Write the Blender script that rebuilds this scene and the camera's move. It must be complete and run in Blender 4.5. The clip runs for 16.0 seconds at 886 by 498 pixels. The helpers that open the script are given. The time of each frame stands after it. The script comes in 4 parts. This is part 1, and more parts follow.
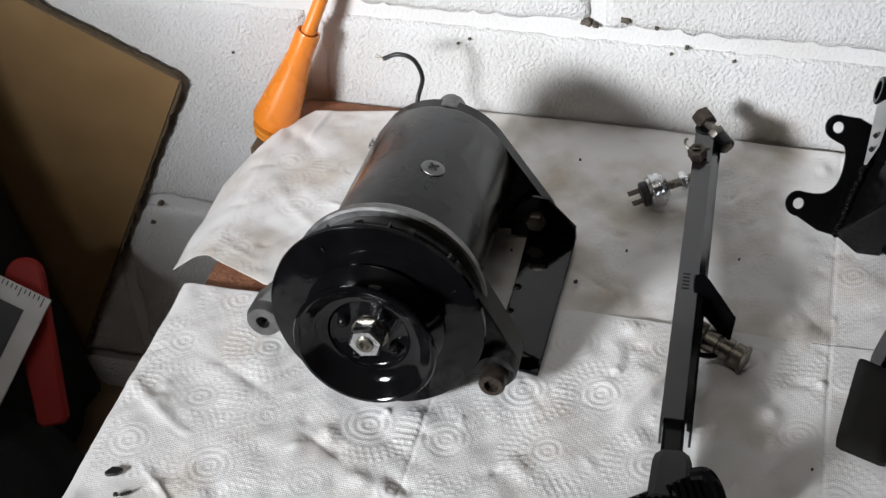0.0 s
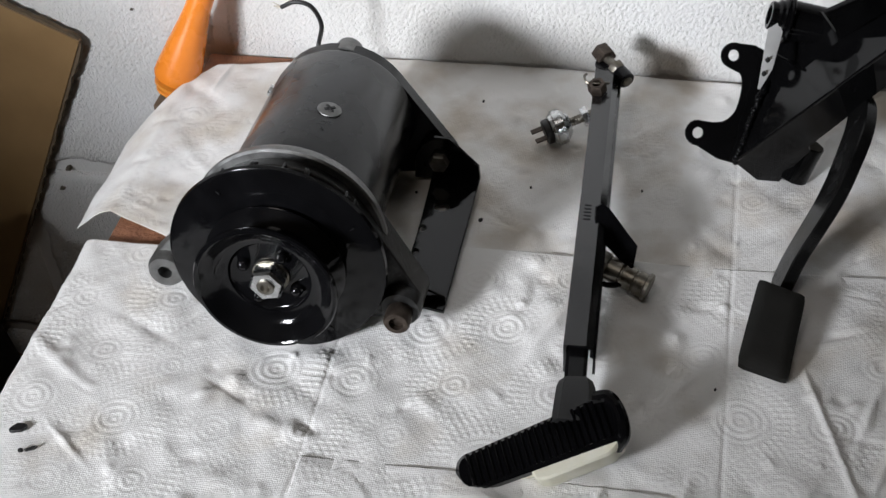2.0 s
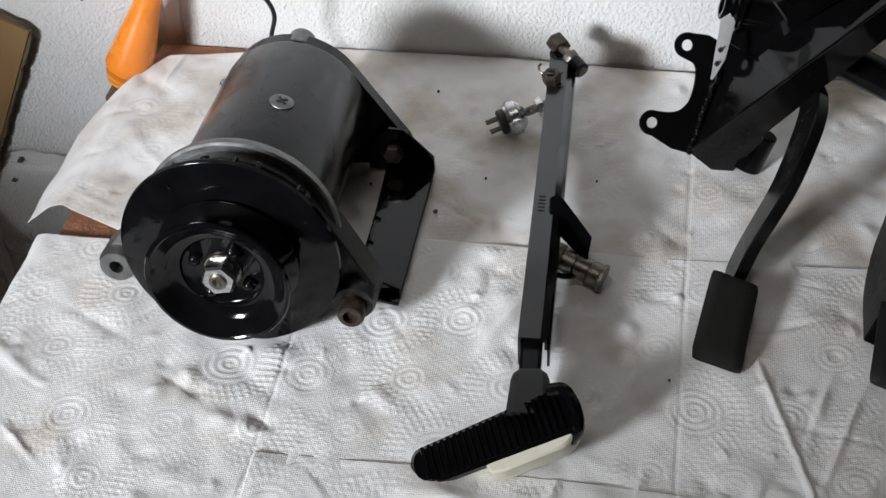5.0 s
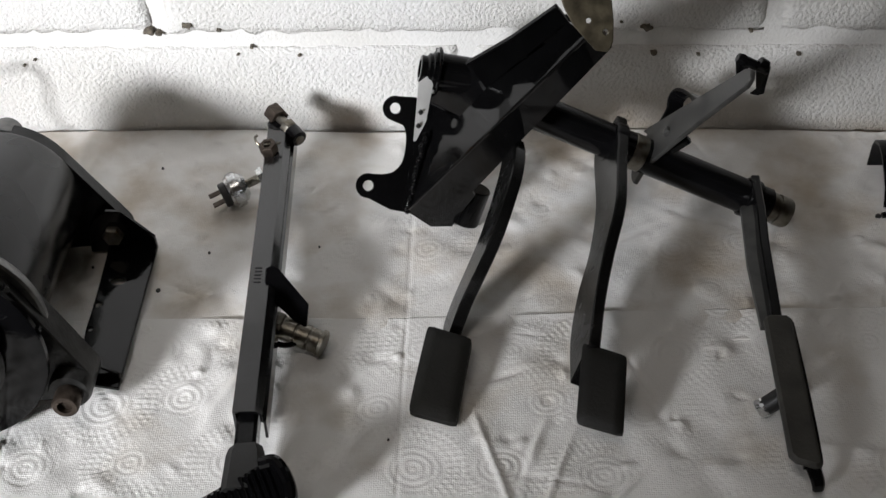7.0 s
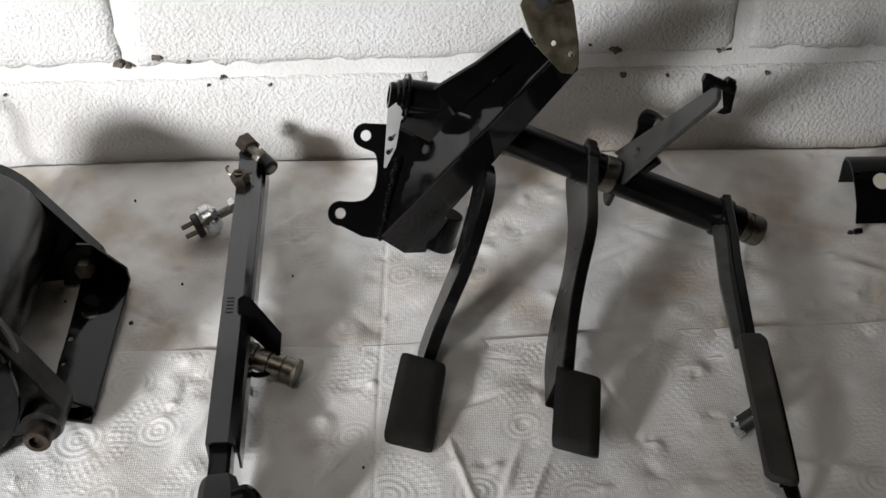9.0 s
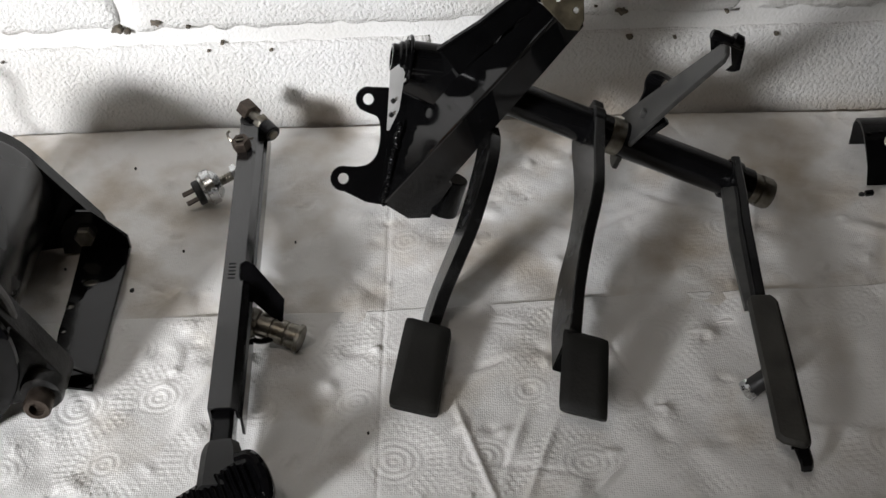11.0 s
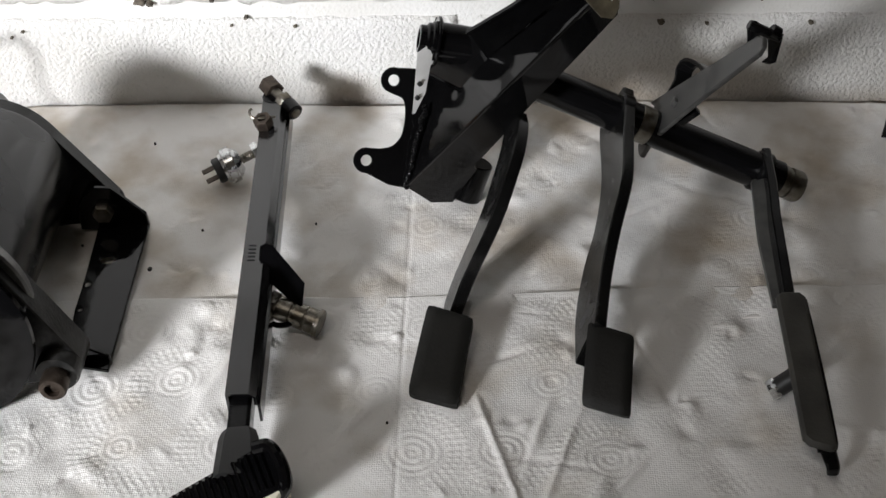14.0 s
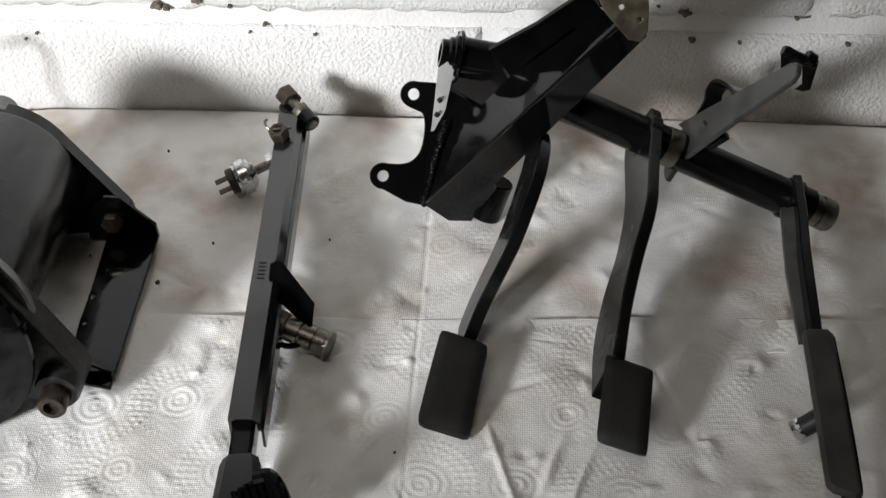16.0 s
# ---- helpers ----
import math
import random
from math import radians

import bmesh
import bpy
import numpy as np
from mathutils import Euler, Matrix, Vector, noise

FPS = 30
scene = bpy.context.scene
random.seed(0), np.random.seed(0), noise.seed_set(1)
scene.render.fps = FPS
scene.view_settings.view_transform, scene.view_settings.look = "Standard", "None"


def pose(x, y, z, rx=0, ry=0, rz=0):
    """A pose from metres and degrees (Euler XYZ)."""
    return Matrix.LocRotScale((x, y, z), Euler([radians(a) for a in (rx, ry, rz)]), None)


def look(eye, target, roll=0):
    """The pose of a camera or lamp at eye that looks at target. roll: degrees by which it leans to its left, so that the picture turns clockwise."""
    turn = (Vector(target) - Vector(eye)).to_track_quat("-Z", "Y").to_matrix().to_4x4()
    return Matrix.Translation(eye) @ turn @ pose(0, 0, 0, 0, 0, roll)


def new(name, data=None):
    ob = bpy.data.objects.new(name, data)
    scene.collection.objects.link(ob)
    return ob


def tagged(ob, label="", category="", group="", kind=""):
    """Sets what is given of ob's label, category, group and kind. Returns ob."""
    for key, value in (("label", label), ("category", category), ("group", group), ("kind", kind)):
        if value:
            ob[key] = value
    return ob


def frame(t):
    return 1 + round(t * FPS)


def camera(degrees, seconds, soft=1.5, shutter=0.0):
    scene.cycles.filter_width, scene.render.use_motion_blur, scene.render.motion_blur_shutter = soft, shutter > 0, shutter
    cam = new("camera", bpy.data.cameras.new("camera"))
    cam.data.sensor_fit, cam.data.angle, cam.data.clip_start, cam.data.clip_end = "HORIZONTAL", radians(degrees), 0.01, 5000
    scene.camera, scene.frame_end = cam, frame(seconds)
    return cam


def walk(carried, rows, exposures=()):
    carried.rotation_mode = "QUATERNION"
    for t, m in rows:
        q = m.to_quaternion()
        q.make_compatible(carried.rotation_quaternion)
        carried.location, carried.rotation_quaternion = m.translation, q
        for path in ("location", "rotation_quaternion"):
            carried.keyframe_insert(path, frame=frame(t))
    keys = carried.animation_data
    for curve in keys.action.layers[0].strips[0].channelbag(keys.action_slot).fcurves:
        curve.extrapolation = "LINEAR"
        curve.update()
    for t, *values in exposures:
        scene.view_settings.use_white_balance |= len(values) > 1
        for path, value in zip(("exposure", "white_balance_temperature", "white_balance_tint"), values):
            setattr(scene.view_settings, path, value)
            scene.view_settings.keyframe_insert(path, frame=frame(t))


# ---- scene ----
cam = camera(37.0, 16.0)
# seconds, eye, target, roll
PATH = [
    (0, (0.1205, -0.8382, 0.6147), (-0.0933, -0.1189, -0.0464), -3.46),
    (0.5, (0.1181, -0.8399, 0.6119), (-0.0953, -0.1211, -0.0497), -3.41),
    (1, (0.1238, -0.8414, 0.6089), (-0.0871, -0.1258, -0.0569), -3.87),
    (1.5, (0.1289, -0.8460, 0.6015), (-0.0724, -0.1301, -0.0670), -3.65),
    (2, (0.1486, -0.8470, 0.5954), (-0.0221, -0.1303, -0.0808), -3.92),
    (2.5, (0.1546, -0.8466, 0.5971), (0.0059, -0.1294, -0.0837), -3.28),
    (3, (0.1519, -0.8440, 0.5978), (0.0140, -0.1285, -0.0871), -2.65),
    (3.5, (0.1503, -0.8428, 0.5982), (0.0179, -0.1285, -0.0889), -1.99),
    (6, (0.1635, -0.8329, 0.5960), (0.0182, -0.1193, -0.0894), -3.60),
    (6.5, (0.2158, -0.8282, 0.6053), (0.1196, -0.1054, -0.0790), -3.46),
    (7, (0.2288, -0.8338, 0.6119), (0.2084, -0.0849, -0.0505), -1.06),
    (7.5, (0.2270, -0.8335, 0.6100), (0.2241, -0.0787, -0.0459), -0.24),
    (8, (0.2341, -0.8331, 0.6163), (0.2329, -0.0734, -0.0340), -1.06),
    (10.5, (0.2403, -0.8379, 0.5917), (0.2229, -0.0731, -0.0523), -2.40),
    (11, (0.2398, -0.8329, 0.5908), (0.2233, -0.0775, -0.0642), -2.56),
    (11.5, (0.2362, -0.8309, 0.5910), (0.2204, -0.0811, -0.0705), -2.29),
    (12, (0.2361, -0.8267, 0.5920), (0.2176, -0.0819, -0.0750), -2.65),
    (12.5, (0.2375, -0.8250, 0.5936), (0.2196, -0.0821, -0.0756), -1.75),
    (13, (0.2354, -0.8215, 0.5914), (0.2172, -0.0800, -0.0793), -1.44),
    (13.5, (0.2343, -0.8170, 0.5915), (0.2126, -0.0774, -0.0812), -1.34),
    (14, (0.2311, -0.8134, 0.5916), (0.2069, -0.0752, -0.0825), -1.48),
    (14.5, (0.2304, -0.8114, 0.5923), (0.2024, -0.0732, -0.0817), -1.41),
    (15, (0.2324, -0.8031, 0.5905), (0.1984, -0.0656, -0.0840), -1.37),
    (15.5, (0.2300, -0.7931, 0.5916), (0.1944, -0.0577, -0.0851), -1.14),
    (16, (0.2367, -0.7814, 0.5874), (0.1925, -0.0478, -0.0908), -0.88),
]
EXPOSURES = [(0, -0.02, 6350, 10), (2, 0.0, 6300, 10), (3.5, 0.05, 6250, 10), (6, 0.08, 6300, 10), (7, 0.14, 6500, 10), (10.5, 0.15, 6550, 10), (12, 0.18, 6550, 10), (14, 0.24, 6550, 10), (16, 0.28, 6550, 10)]
walk(cam, [(t, look(e, g, r)) for t, e, g, r in PATH], EXPOSURES)

# ---- light ----
world = bpy.data.worlds.new("sky")
scene.world = world
world.use_nodes = True
wn = world.node_tree.nodes
sky = wn.new("ShaderNodeTexSky")
sky.sky_type = "NISHITA"
sky.sun_disc = False
sky.sun_elevation, sky.sun_rotation = radians(35), radians(200)
world.node_tree.links.new(sky.outputs[0], wn["Background"].inputs[0])
wn["Background"].inputs[1].default_value = 0.1
scene.view_settings.exposure = 0.0

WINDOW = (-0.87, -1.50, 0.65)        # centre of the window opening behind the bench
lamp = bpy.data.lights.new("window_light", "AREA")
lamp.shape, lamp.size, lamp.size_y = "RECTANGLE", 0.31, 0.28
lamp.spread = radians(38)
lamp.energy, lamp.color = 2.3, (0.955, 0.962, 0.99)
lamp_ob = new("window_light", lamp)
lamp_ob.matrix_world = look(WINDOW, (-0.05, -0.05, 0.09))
# Added warm overhead lamp that lifts the shadows; no such source is known
fill_lamp = bpy.data.lights.new("added_fill_light", "AREA")
fill_lamp.shape, fill_lamp.size, fill_lamp.size_y = "RECTANGLE", 0.7, 0.5
fill_lamp.energy, fill_lamp.color = 4.0, (1.0, 0.90, 0.78)
fill_lamp_ob = new("added_fill_light", fill_lamp)
fill_lamp_ob.matrix_world = look((-0.25, -0.95, 2.12), (-0.25, -0.95, 0))


# ---- materials ----
def material(name, base, rough=0.5, metal=0.0, coat=0.0, vary=0.15, scale=40, bump=0.0, bump_scale=400, second=None, rough_vary=0.1, coat_rough=0.08, detail=6.0, spec=0.5):
    """Principled surface with colour variation at two scales and a fine relief."""
    m = bpy.data.materials.new(name)
    m.use_nodes = True
    nt = m.node_tree
    n, l = nt.nodes, nt.links
    b = n["Principled BSDF"]
    co = n.new("ShaderNodeTexCoord")
    big = n.new("ShaderNodeTexNoise")
    big.inputs["Scale"].default_value, big.inputs["Detail"].default_value = scale, detail
    l.new(co.outputs["Object"], big.inputs["Vector"])
    ramp = n.new("ShaderNodeValToRGB")
    ramp.color_ramp.elements[0].position, ramp.color_ramp.elements[1].position = 0.3, 0.72
    dark = second or tuple(c * (1 - vary) for c in base)
    light = base if second else tuple(min(1, c * (1 + vary)) for c in base)
    ramp.color_ramp.elements[0].color, ramp.color_ramp.elements[1].color = (*dark, 1), (*light, 1)
    l.new(big.outputs["Fac"], ramp.inputs["Fac"])
    l.new(ramp.outputs["Color"], b.inputs["Base Color"])
    fine = n.new("ShaderNodeTexNoise")
    fine.inputs["Scale"].default_value, fine.inputs["Detail"].default_value = bump_scale, 4
    l.new(co.outputs["Object"], fine.inputs["Vector"])
    mr = n.new("ShaderNodeMapRange")
    mr.inputs["From Min"].default_value, mr.inputs["From Max"].default_value = 0.3, 0.7
    mr.inputs["To Min"].default_value, mr.inputs["To Max"].default_value = max(0.02, rough - rough_vary), min(1, rough + rough_vary)
    l.new(big.outputs["Fac"], mr.inputs["Value"])
    l.new(mr.outputs["Result"], b.inputs["Roughness"])
    b.inputs["Metallic"].default_value = metal
    b.inputs["Specular IOR Level"].default_value = spec
    b.inputs["Coat Weight"].default_value, b.inputs["Coat Roughness"].default_value = coat, coat_rough
    if bump:
        bn = n.new("ShaderNodeBump")
        bn.inputs["Strength"].default_value, bn.inputs["Distance"].default_value = 1.0, bump
        l.new(fine.outputs["Fac"], bn.inputs["Height"])
        l.new(bn.outputs["Normal"], b.inputs["Normal"])
    return m


def block_paint(name, pit_depth):
    """White masonry paint over rough concrete: pits, grains and faint grime."""
    m = material(name, (0.80, 0.80, 0.79), 0.62, vary=0.04, scale=9, second=(0.70, 0.69, 0.66))
    n, l = m.node_tree.nodes, m.node_tree.links
    b = n["Principled BSDF"]
    co = next(x for x in n if x.type == "TEX_COORD")
    grain = n.new("ShaderNodeTexNoise")
    grain.inputs["Scale"].default_value, grain.inputs["Detail"].default_value, grain.inputs["Roughness"].default_value = 470, 4, 0.65
    l.new(co.outputs["Object"], grain.inputs["Vector"])
    pits = n.new("ShaderNodeTexVoronoi")
    pits.inputs["Scale"].default_value = 400
    pits.feature = "SMOOTH_F1"
    l.new(co.outputs["Object"], pits.inputs["Vector"])
    add = n.new("ShaderNodeMath")
    add.operation = "MULTIPLY_ADD"
    l.new(pits.outputs["Distance"], add.inputs[0])
    add.inputs[1].default_value = 0.7
    l.new(grain.outputs["Fac"], add.inputs[2])
    geo = n.new("ShaderNodeNewGeometry")
    grime = []
    for place, size in (((0.37, 0.0, 0.005), (9, 9, 24)), ((0.135, 0.0, 0.01), (30, 9, 45)), ((0.56, 0.0, -0.005), (9, 9, 45))):
        mp = n.new("ShaderNodeMapping")
        mp.vector_type = "POINT"
        mp.inputs["Location"].default_value = tuple(-p * s for p, s in zip(place, size))
        mp.inputs["Scale"].default_value = size
        l.new(geo.outputs["Position"], mp.inputs["Vector"])
        blob = n.new("ShaderNodeTexGradient")
        blob.gradient_type = "SPHERICAL"
        l.new(mp.outputs["Vector"], blob.inputs["Vector"])
        grime.append(blob.outputs["Fac"])
    both = grime[0]
    for g in grime[1:]:
        mx = n.new("ShaderNodeMath")
        mx.operation = "MAXIMUM"
        l.new(both, mx.inputs[0])
        l.new(g, mx.inputs[1])
        both = mx.outputs[0]
    patch = n.new("ShaderNodeTexNoise")
    patch.inputs["Scale"].default_value, patch.inputs["Detail"].default_value = 38, 6
    l.new(geo.outputs["Position"], patch.inputs["Vector"])
    amount = n.new("ShaderNodeMath")
    amount.operation = "MULTIPLY"
    l.new(both, amount.inputs[0])
    l.new(patch.outputs["Fac"], amount.inputs[1])
    mix = n.new("ShaderNodeMix")
    mix.data_type = "RGBA"
    l.new(amount.outputs[0], mix.inputs["Factor"])
    ramp = next(x for x in n if x.type == "VALTORGB")
    l.new(ramp.outputs["Color"], mix.inputs["A"])
    mix.inputs["B"].default_value = (0.30, 0.19, 0.07, 1)
    l.new(mix.outputs["Result"], b.inputs["Base Color"])
    bn = n.new("ShaderNodeBump")
    bn.inputs["Strength"].default_value, bn.inputs["Distance"].default_value = 1.0, pit_depth
    l.new(add.outputs[0], bn.inputs["Height"])
    l.new(bn.outputs["Normal"], b.inputs["Normal"])
    return m


def towel_paper(name, dirt, reach):
    """Absorbent paper: a fine woven relief, and brown-grey grime in patches."""
    m = material(name, (0.86, 0.85, 0.83), 0.85, vary=0.02, scale=16, second=dirt, detail=10)
    n, l = m.node_tree.nodes, m.node_tree.links
    b = n["Principled BSDF"]
    ramp = next(x for x in n if x.type == "VALTORGB")
    ramp.color_ramp.elements[0].position, ramp.color_ramp.elements[1].position = 0.28, reach
    co = next(x for x in n if x.type == "TEX_COORD")
    weave = n.new("ShaderNodeTexVoronoi")
    weave.inputs["Scale"].default_value = 780
    weave.inputs["Randomness"].default_value = 0.35
    l.new(co.outputs["Object"], weave.inputs["Vector"])
    bn = n.new("ShaderNodeBump")
    bn.inputs["Strength"].default_value, bn.inputs["Distance"].default_value = 1.0, 0.00027
    l.new(weave.outputs["Distance"], bn.inputs["Height"])
    l.new(bn.outputs["Normal"], b.inputs["Normal"])
    b.inputs["Specular IOR Level"].default_value = 0.2
    return m


M_BLOCK = block_paint("painted_block", 0.0017)
M_MORTAR = block_paint("painted_mortar", 0.0006)
M_CHIP = material("grimy_chipped_concrete", (0.20, 0.17, 0.13), 0.9, second=(0.05, 0.044, 0.036), scale=300, bump=0.0006, bump_scale=500)
M_TOWEL = towel_paper("paper_towel", (0.68, 0.64, 0.58), 0.46)
M_DUSTY = towel_paper("dusty_paper_towel", (0.52, 0.45, 0.36), 0.56)
M_GLOSS = material("gloss_black_paint", (0.003, 0.003, 0.0034), 0.10, coat=0.0, vary=0.3, scale=60, bump=0.00022, bump_scale=90, rough_vary=0.04, spec=0.32)
M_BOX = material("thick_black_gloss", (0.003, 0.003, 0.0032), 0.075, vary=0.3, scale=40, bump=0.00005, bump_scale=70, rough_vary=0.03, spec=0.17)
M_SATIN = material("satin_black_paint", (0.005, 0.005, 0.0055), 0.17, coat=0.0, spec=0.26, vary=0.25, scale=35, bump=0.00006, bump_scale=300, coat_rough=0.25)
M_ARM = material("hard_black_paint", (0.006, 0.006, 0.0065), 0.15, coat=0.3, spec=0.8, vary=0.25, scale=35, bump=0.00004, bump_scale=200, rough_vary=0.05)
M_WORN = material("rubbed_black_paint", (0.007, 0.007, 0.007), 0.22, spec=0.36, second=(0.004, 0.004, 0.004), scale=55, bump=0.00008, bump_scale=500, rough_vary=0.08)
M_BODY = material("dark_grey_enamel", (0.007, 0.0073, 0.0078), 0.25, coat=0.0, spec=0.36, vary=0.2, scale=30, bump=0.00005, bump_scale=260, coat_rough=0.22)
M_ALU = material("cast_aluminium", (0.20, 0.20, 0.195), 0.45, metal=0.9, vary=0.3, scale=120, bump=0.0003, bump_scale=700)
M_ALUDARK = material("thinly_painted_casting", (0.060, 0.060, 0.058), 0.38, metal=0.5, second=(0.014, 0.014, 0.014), scale=110, bump=0.0003, bump_scale=600)
M_ZINC = material("bright_zinc_steel", (0.62, 0.63, 0.63), 0.25, metal=1.0, vary=0.15, scale=200, bump=0.00008, bump_scale=900)
M_STEEL = material("worn_bare_steel", (0.30, 0.29, 0.26), 0.38, metal=1.0, second=(0.13, 0.11, 0.08), scale=150, bump=0.00015, bump_scale=600)
M_RUST = material("brown_oxidised_steel", (0.10, 0.080, 0.065), 0.5, metal=0.8, second=(0.045, 0.034, 0.027), scale=220, bump=0.0003, bump_scale=600)
M_PLATE = material("mottled_oxidised_plate", (0.15, 0.13, 0.085), 0.5, metal=0.6, second=(0.055, 0.045, 0.03), scale=130, bump=0.0002, bump_scale=500)
M_RUBBER = material("dusty_black_rubber", (0.005, 0.0049, 0.0044), 0.55, second=(0.010, 0.0096, 0.008), scale=28, bump=0.0002, bump_scale=500)
M_RUBBER.node_tree.nodes["Principled BSDF"].inputs["Specular IOR Level"].default_value = 0.22
M_PADGREY = material("worn_grey_rubber", (0.055, 0.053, 0.046), 0.6, second=(0.02, 0.019, 0.016), scale=45, bump=0.0003, bump_scale=400)
# Bare steel made paler, with the light it catches put into the colour
M_LITGREY = material("lit_bare_grey_steel", (0.55, 0.55, 0.54), 0.5, metal=0.1, vary=0.12, scale=60, bump=0.00008, bump_scale=500)
M_GREYPAINT = material("scuffed_grey_steel", (0.115, 0.115, 0.11), 0.4, metal=0.5, second=(0.055, 0.055, 0.055), scale=70, bump=0.00008, bump_scale=500)
M_BLACKPLASTIC = material("black_moulding", (0.012, 0.012, 0.012), 0.45, vary=0.2, scale=90, bump=0.0001, bump_scale=700)
M_WHITEBLOCK = material("off_white_block", (0.72, 0.71, 0.62), 0.55, vary=0.05, scale=50, second=(0.60, 0.57, 0.42), bump=0.0002, bump_scale=300)
M_ORANGE = material("orange_plastic", (0.82, 0.24, 0.025), 0.28, vary=0.08, scale=25, coat=0.2, bump=0.00005, bump_scale=300)
M_AMBER = material("amber_plastic", (0.72, 0.26, 0.03), 0.35, vary=0.1, scale=60)
M_BOARD = material("brown_hardboard", (0.30, 0.19, 0.085), 0.42, vary=0.14, scale=18, second=(0.22, 0.135, 0.06), bump=0.00012, bump_scale=500)
# Dark brown that puts the panel's edge shadow into colour
M_BOARDEDGE = material("board_edge_shade", (0.12, 0.085, 0.05), 0.8, vary=0.3, scale=200, bump=0.0006, bump_scale=300)
M_RED = material("red_plastic", (0.34, 0.02, 0.015), 0.7, vary=0.06, scale=40)
M_CLOTH = material("black_cloth", (0.012, 0.012, 0.013), 0.9, vary=0.3, scale=60, bump=0.0008, bump_scale=500)
M_CARD = material("brown_cardboard", (0.20, 0.13, 0.075), 0.8, vary=0.2, scale=20, bump=0.0003, bump_scale=300)
M_WHITE = material("white_plastic", (0.75, 0.75, 0.73), 0.5, vary=0.05, scale=40)
# Black for print, and for the shade inside small hollows
M_INK_SHADE = material("black_print_and_shade", (0.03, 0.03, 0.03), 0.6, vary=0.2, scale=80)
M_SLATE = material("dark_grey_sheet", (0.05, 0.052, 0.06), 0.5, vary=0.2, scale=40)
M_BENCH = material("terracotta_bench_top", (0.36, 0.16, 0.085), 0.8, second=(0.22, 0.095, 0.05), scale=90, bump=0.0012, bump_scale=330)
M_GLOVEO = material("orange_knit", (0.34, 0.13, 0.02), 0.9, second=(0.2, 0.07, 0.012), scale=120, bump=0.001, bump_scale=420)
M_GLOVEG = material("green_knit", (0.14, 0.22, 0.03), 0.9, second=(0.07, 0.13, 0.02), scale=120, bump=0.001, bump_scale=420)
M_GREYWALL = material("bare_render", (0.24, 0.22, 0.19), 0.8, vary=0.1, scale=6, bump=0.002, bump_scale=60)
M_CEILING = material("dark_boards", (0.05, 0.045, 0.04), 0.8, vary=0.2, scale=6, bump=0.002, bump_scale=60)
M_CONCRETE = material("concrete_floor", (0.07, 0.067, 0.062), 0.8, vary=0.2, scale=8, bump=0.001, bump_scale=120)
M_WOOD = material("dark_timber", (0.13, 0.085, 0.05), 0.6, vary=0.3, scale=25, bump=0.0004, bump_scale=200)
M_WIRE = material("black_cable_sleeve", (0.012, 0.012, 0.012), 0.4, vary=0.2, scale=90)
M_COPPER = material("tinned_strands", (0.45, 0.40, 0.30), 0.35, metal=1.0, vary=0.2, scale=300)
M_PAINTDRIP = material("dried_black_paint", (0.012, 0.012, 0.012), 0.4, vary=0.3, scale=200)


# ---- geometry helpers ----
def thing(name, base, label, category, group="", kind=""):
    ob = new(name)
    ob.location = base
    ob.empty_display_size = 0.02
    return tagged(ob, label, category, group, kind)


def root_place(ob):
    while ob.parent:
        ob = ob.parent
    return Vector(ob.location)


def finish(bm, mat, smooth=True, sharp=35):
    bmesh.ops.recalc_face_normals(bm, faces=bm.faces)
    if smooth:
        for fc in bm.faces:
            fc.smooth = True
        for e in bm.edges:
            if len(e.link_faces) == 2 and e.calc_face_angle(0) > radians(sharp):
                e.smooth = False
    me = bpy.data.meshes.new("mesh")
    bm.to_mesh(me)
    bm.free()
    me.materials.append(mat)
    return me


def part(name, bm, mat, parent, label="", smooth=True):
    """Links a bmesh in world places as one mesh under a thing or a part."""
    bm.transform(Matrix.Translation(-root_place(parent)))
    ob = new(name, finish(bm, mat, smooth))
    ob.parent = parent
    if label:
        ob["label"] = label
    return ob


def whole(name, bm, mat, label, category, kind="", group="", base=(0, 0, 0)):
    """A thing of one mesh, with its origin at base."""
    bm.transform(Matrix.Translation(-Vector(base)))
    ob = new(name, finish(bm, mat))
    ob.location = base
    return tagged(ob, label, category, group, kind)


def axes(p, q, up=(0, 0, 1)):
    """A pose at p with z towards q and y as near up as can be."""
    z = (Vector(q) - Vector(p)).normalized()
    u = Vector(up)
    if abs(z.dot(u.normalized())) > 0.98:
        u = Vector((0, 1, 0))
    x = u.cross(z).normalized()
    y = z.cross(x)
    m = Matrix((x, y, z)).transposed().to_4x4()
    m.translation = Vector(p)
    return m


def lathe(bm, profile, m, segs=48):
    """Turns rows of (radius, height) about the z of pose m; ends at radius 0 are closed."""
    rings = []
    for r, h in profile:
        if r < 1e-6:
            rings.append([bm.verts.new(m @ Vector((0, 0, h)))])
        else:
            rings.append([bm.verts.new(m @ Vector((r * math.cos(a), r * math.sin(a), h))) for a in (2 * math.pi * k / segs for k in range(segs))])
    for a, b in zip(rings, rings[1:]):
        for k in range(segs):
            j = (k + 1) % segs
            if len(a) == 1 and len(b) == 1:
                continue
            if len(a) == 1:
                bm.faces.new((a[0], b[j], b[k]))
            elif len(b) == 1:
                bm.faces.new((a[k], a[j], b[0]))
            else:
                bm.faces.new((a[k], a[j], b[j], b[k]))
    return bm


def rod(bm, p, q, r, segs=24, bevel=0.0006, bore=0.0, bore_depth=0.004):
    """A round bar from p to q, with eased ends; bore: a blind hole in the q end."""
    length = (Vector(q) - Vector(p)).length
    prof = [(0, 0), (r - bevel, 0), (r, bevel), (r, length - bevel), (r - bevel, length)]
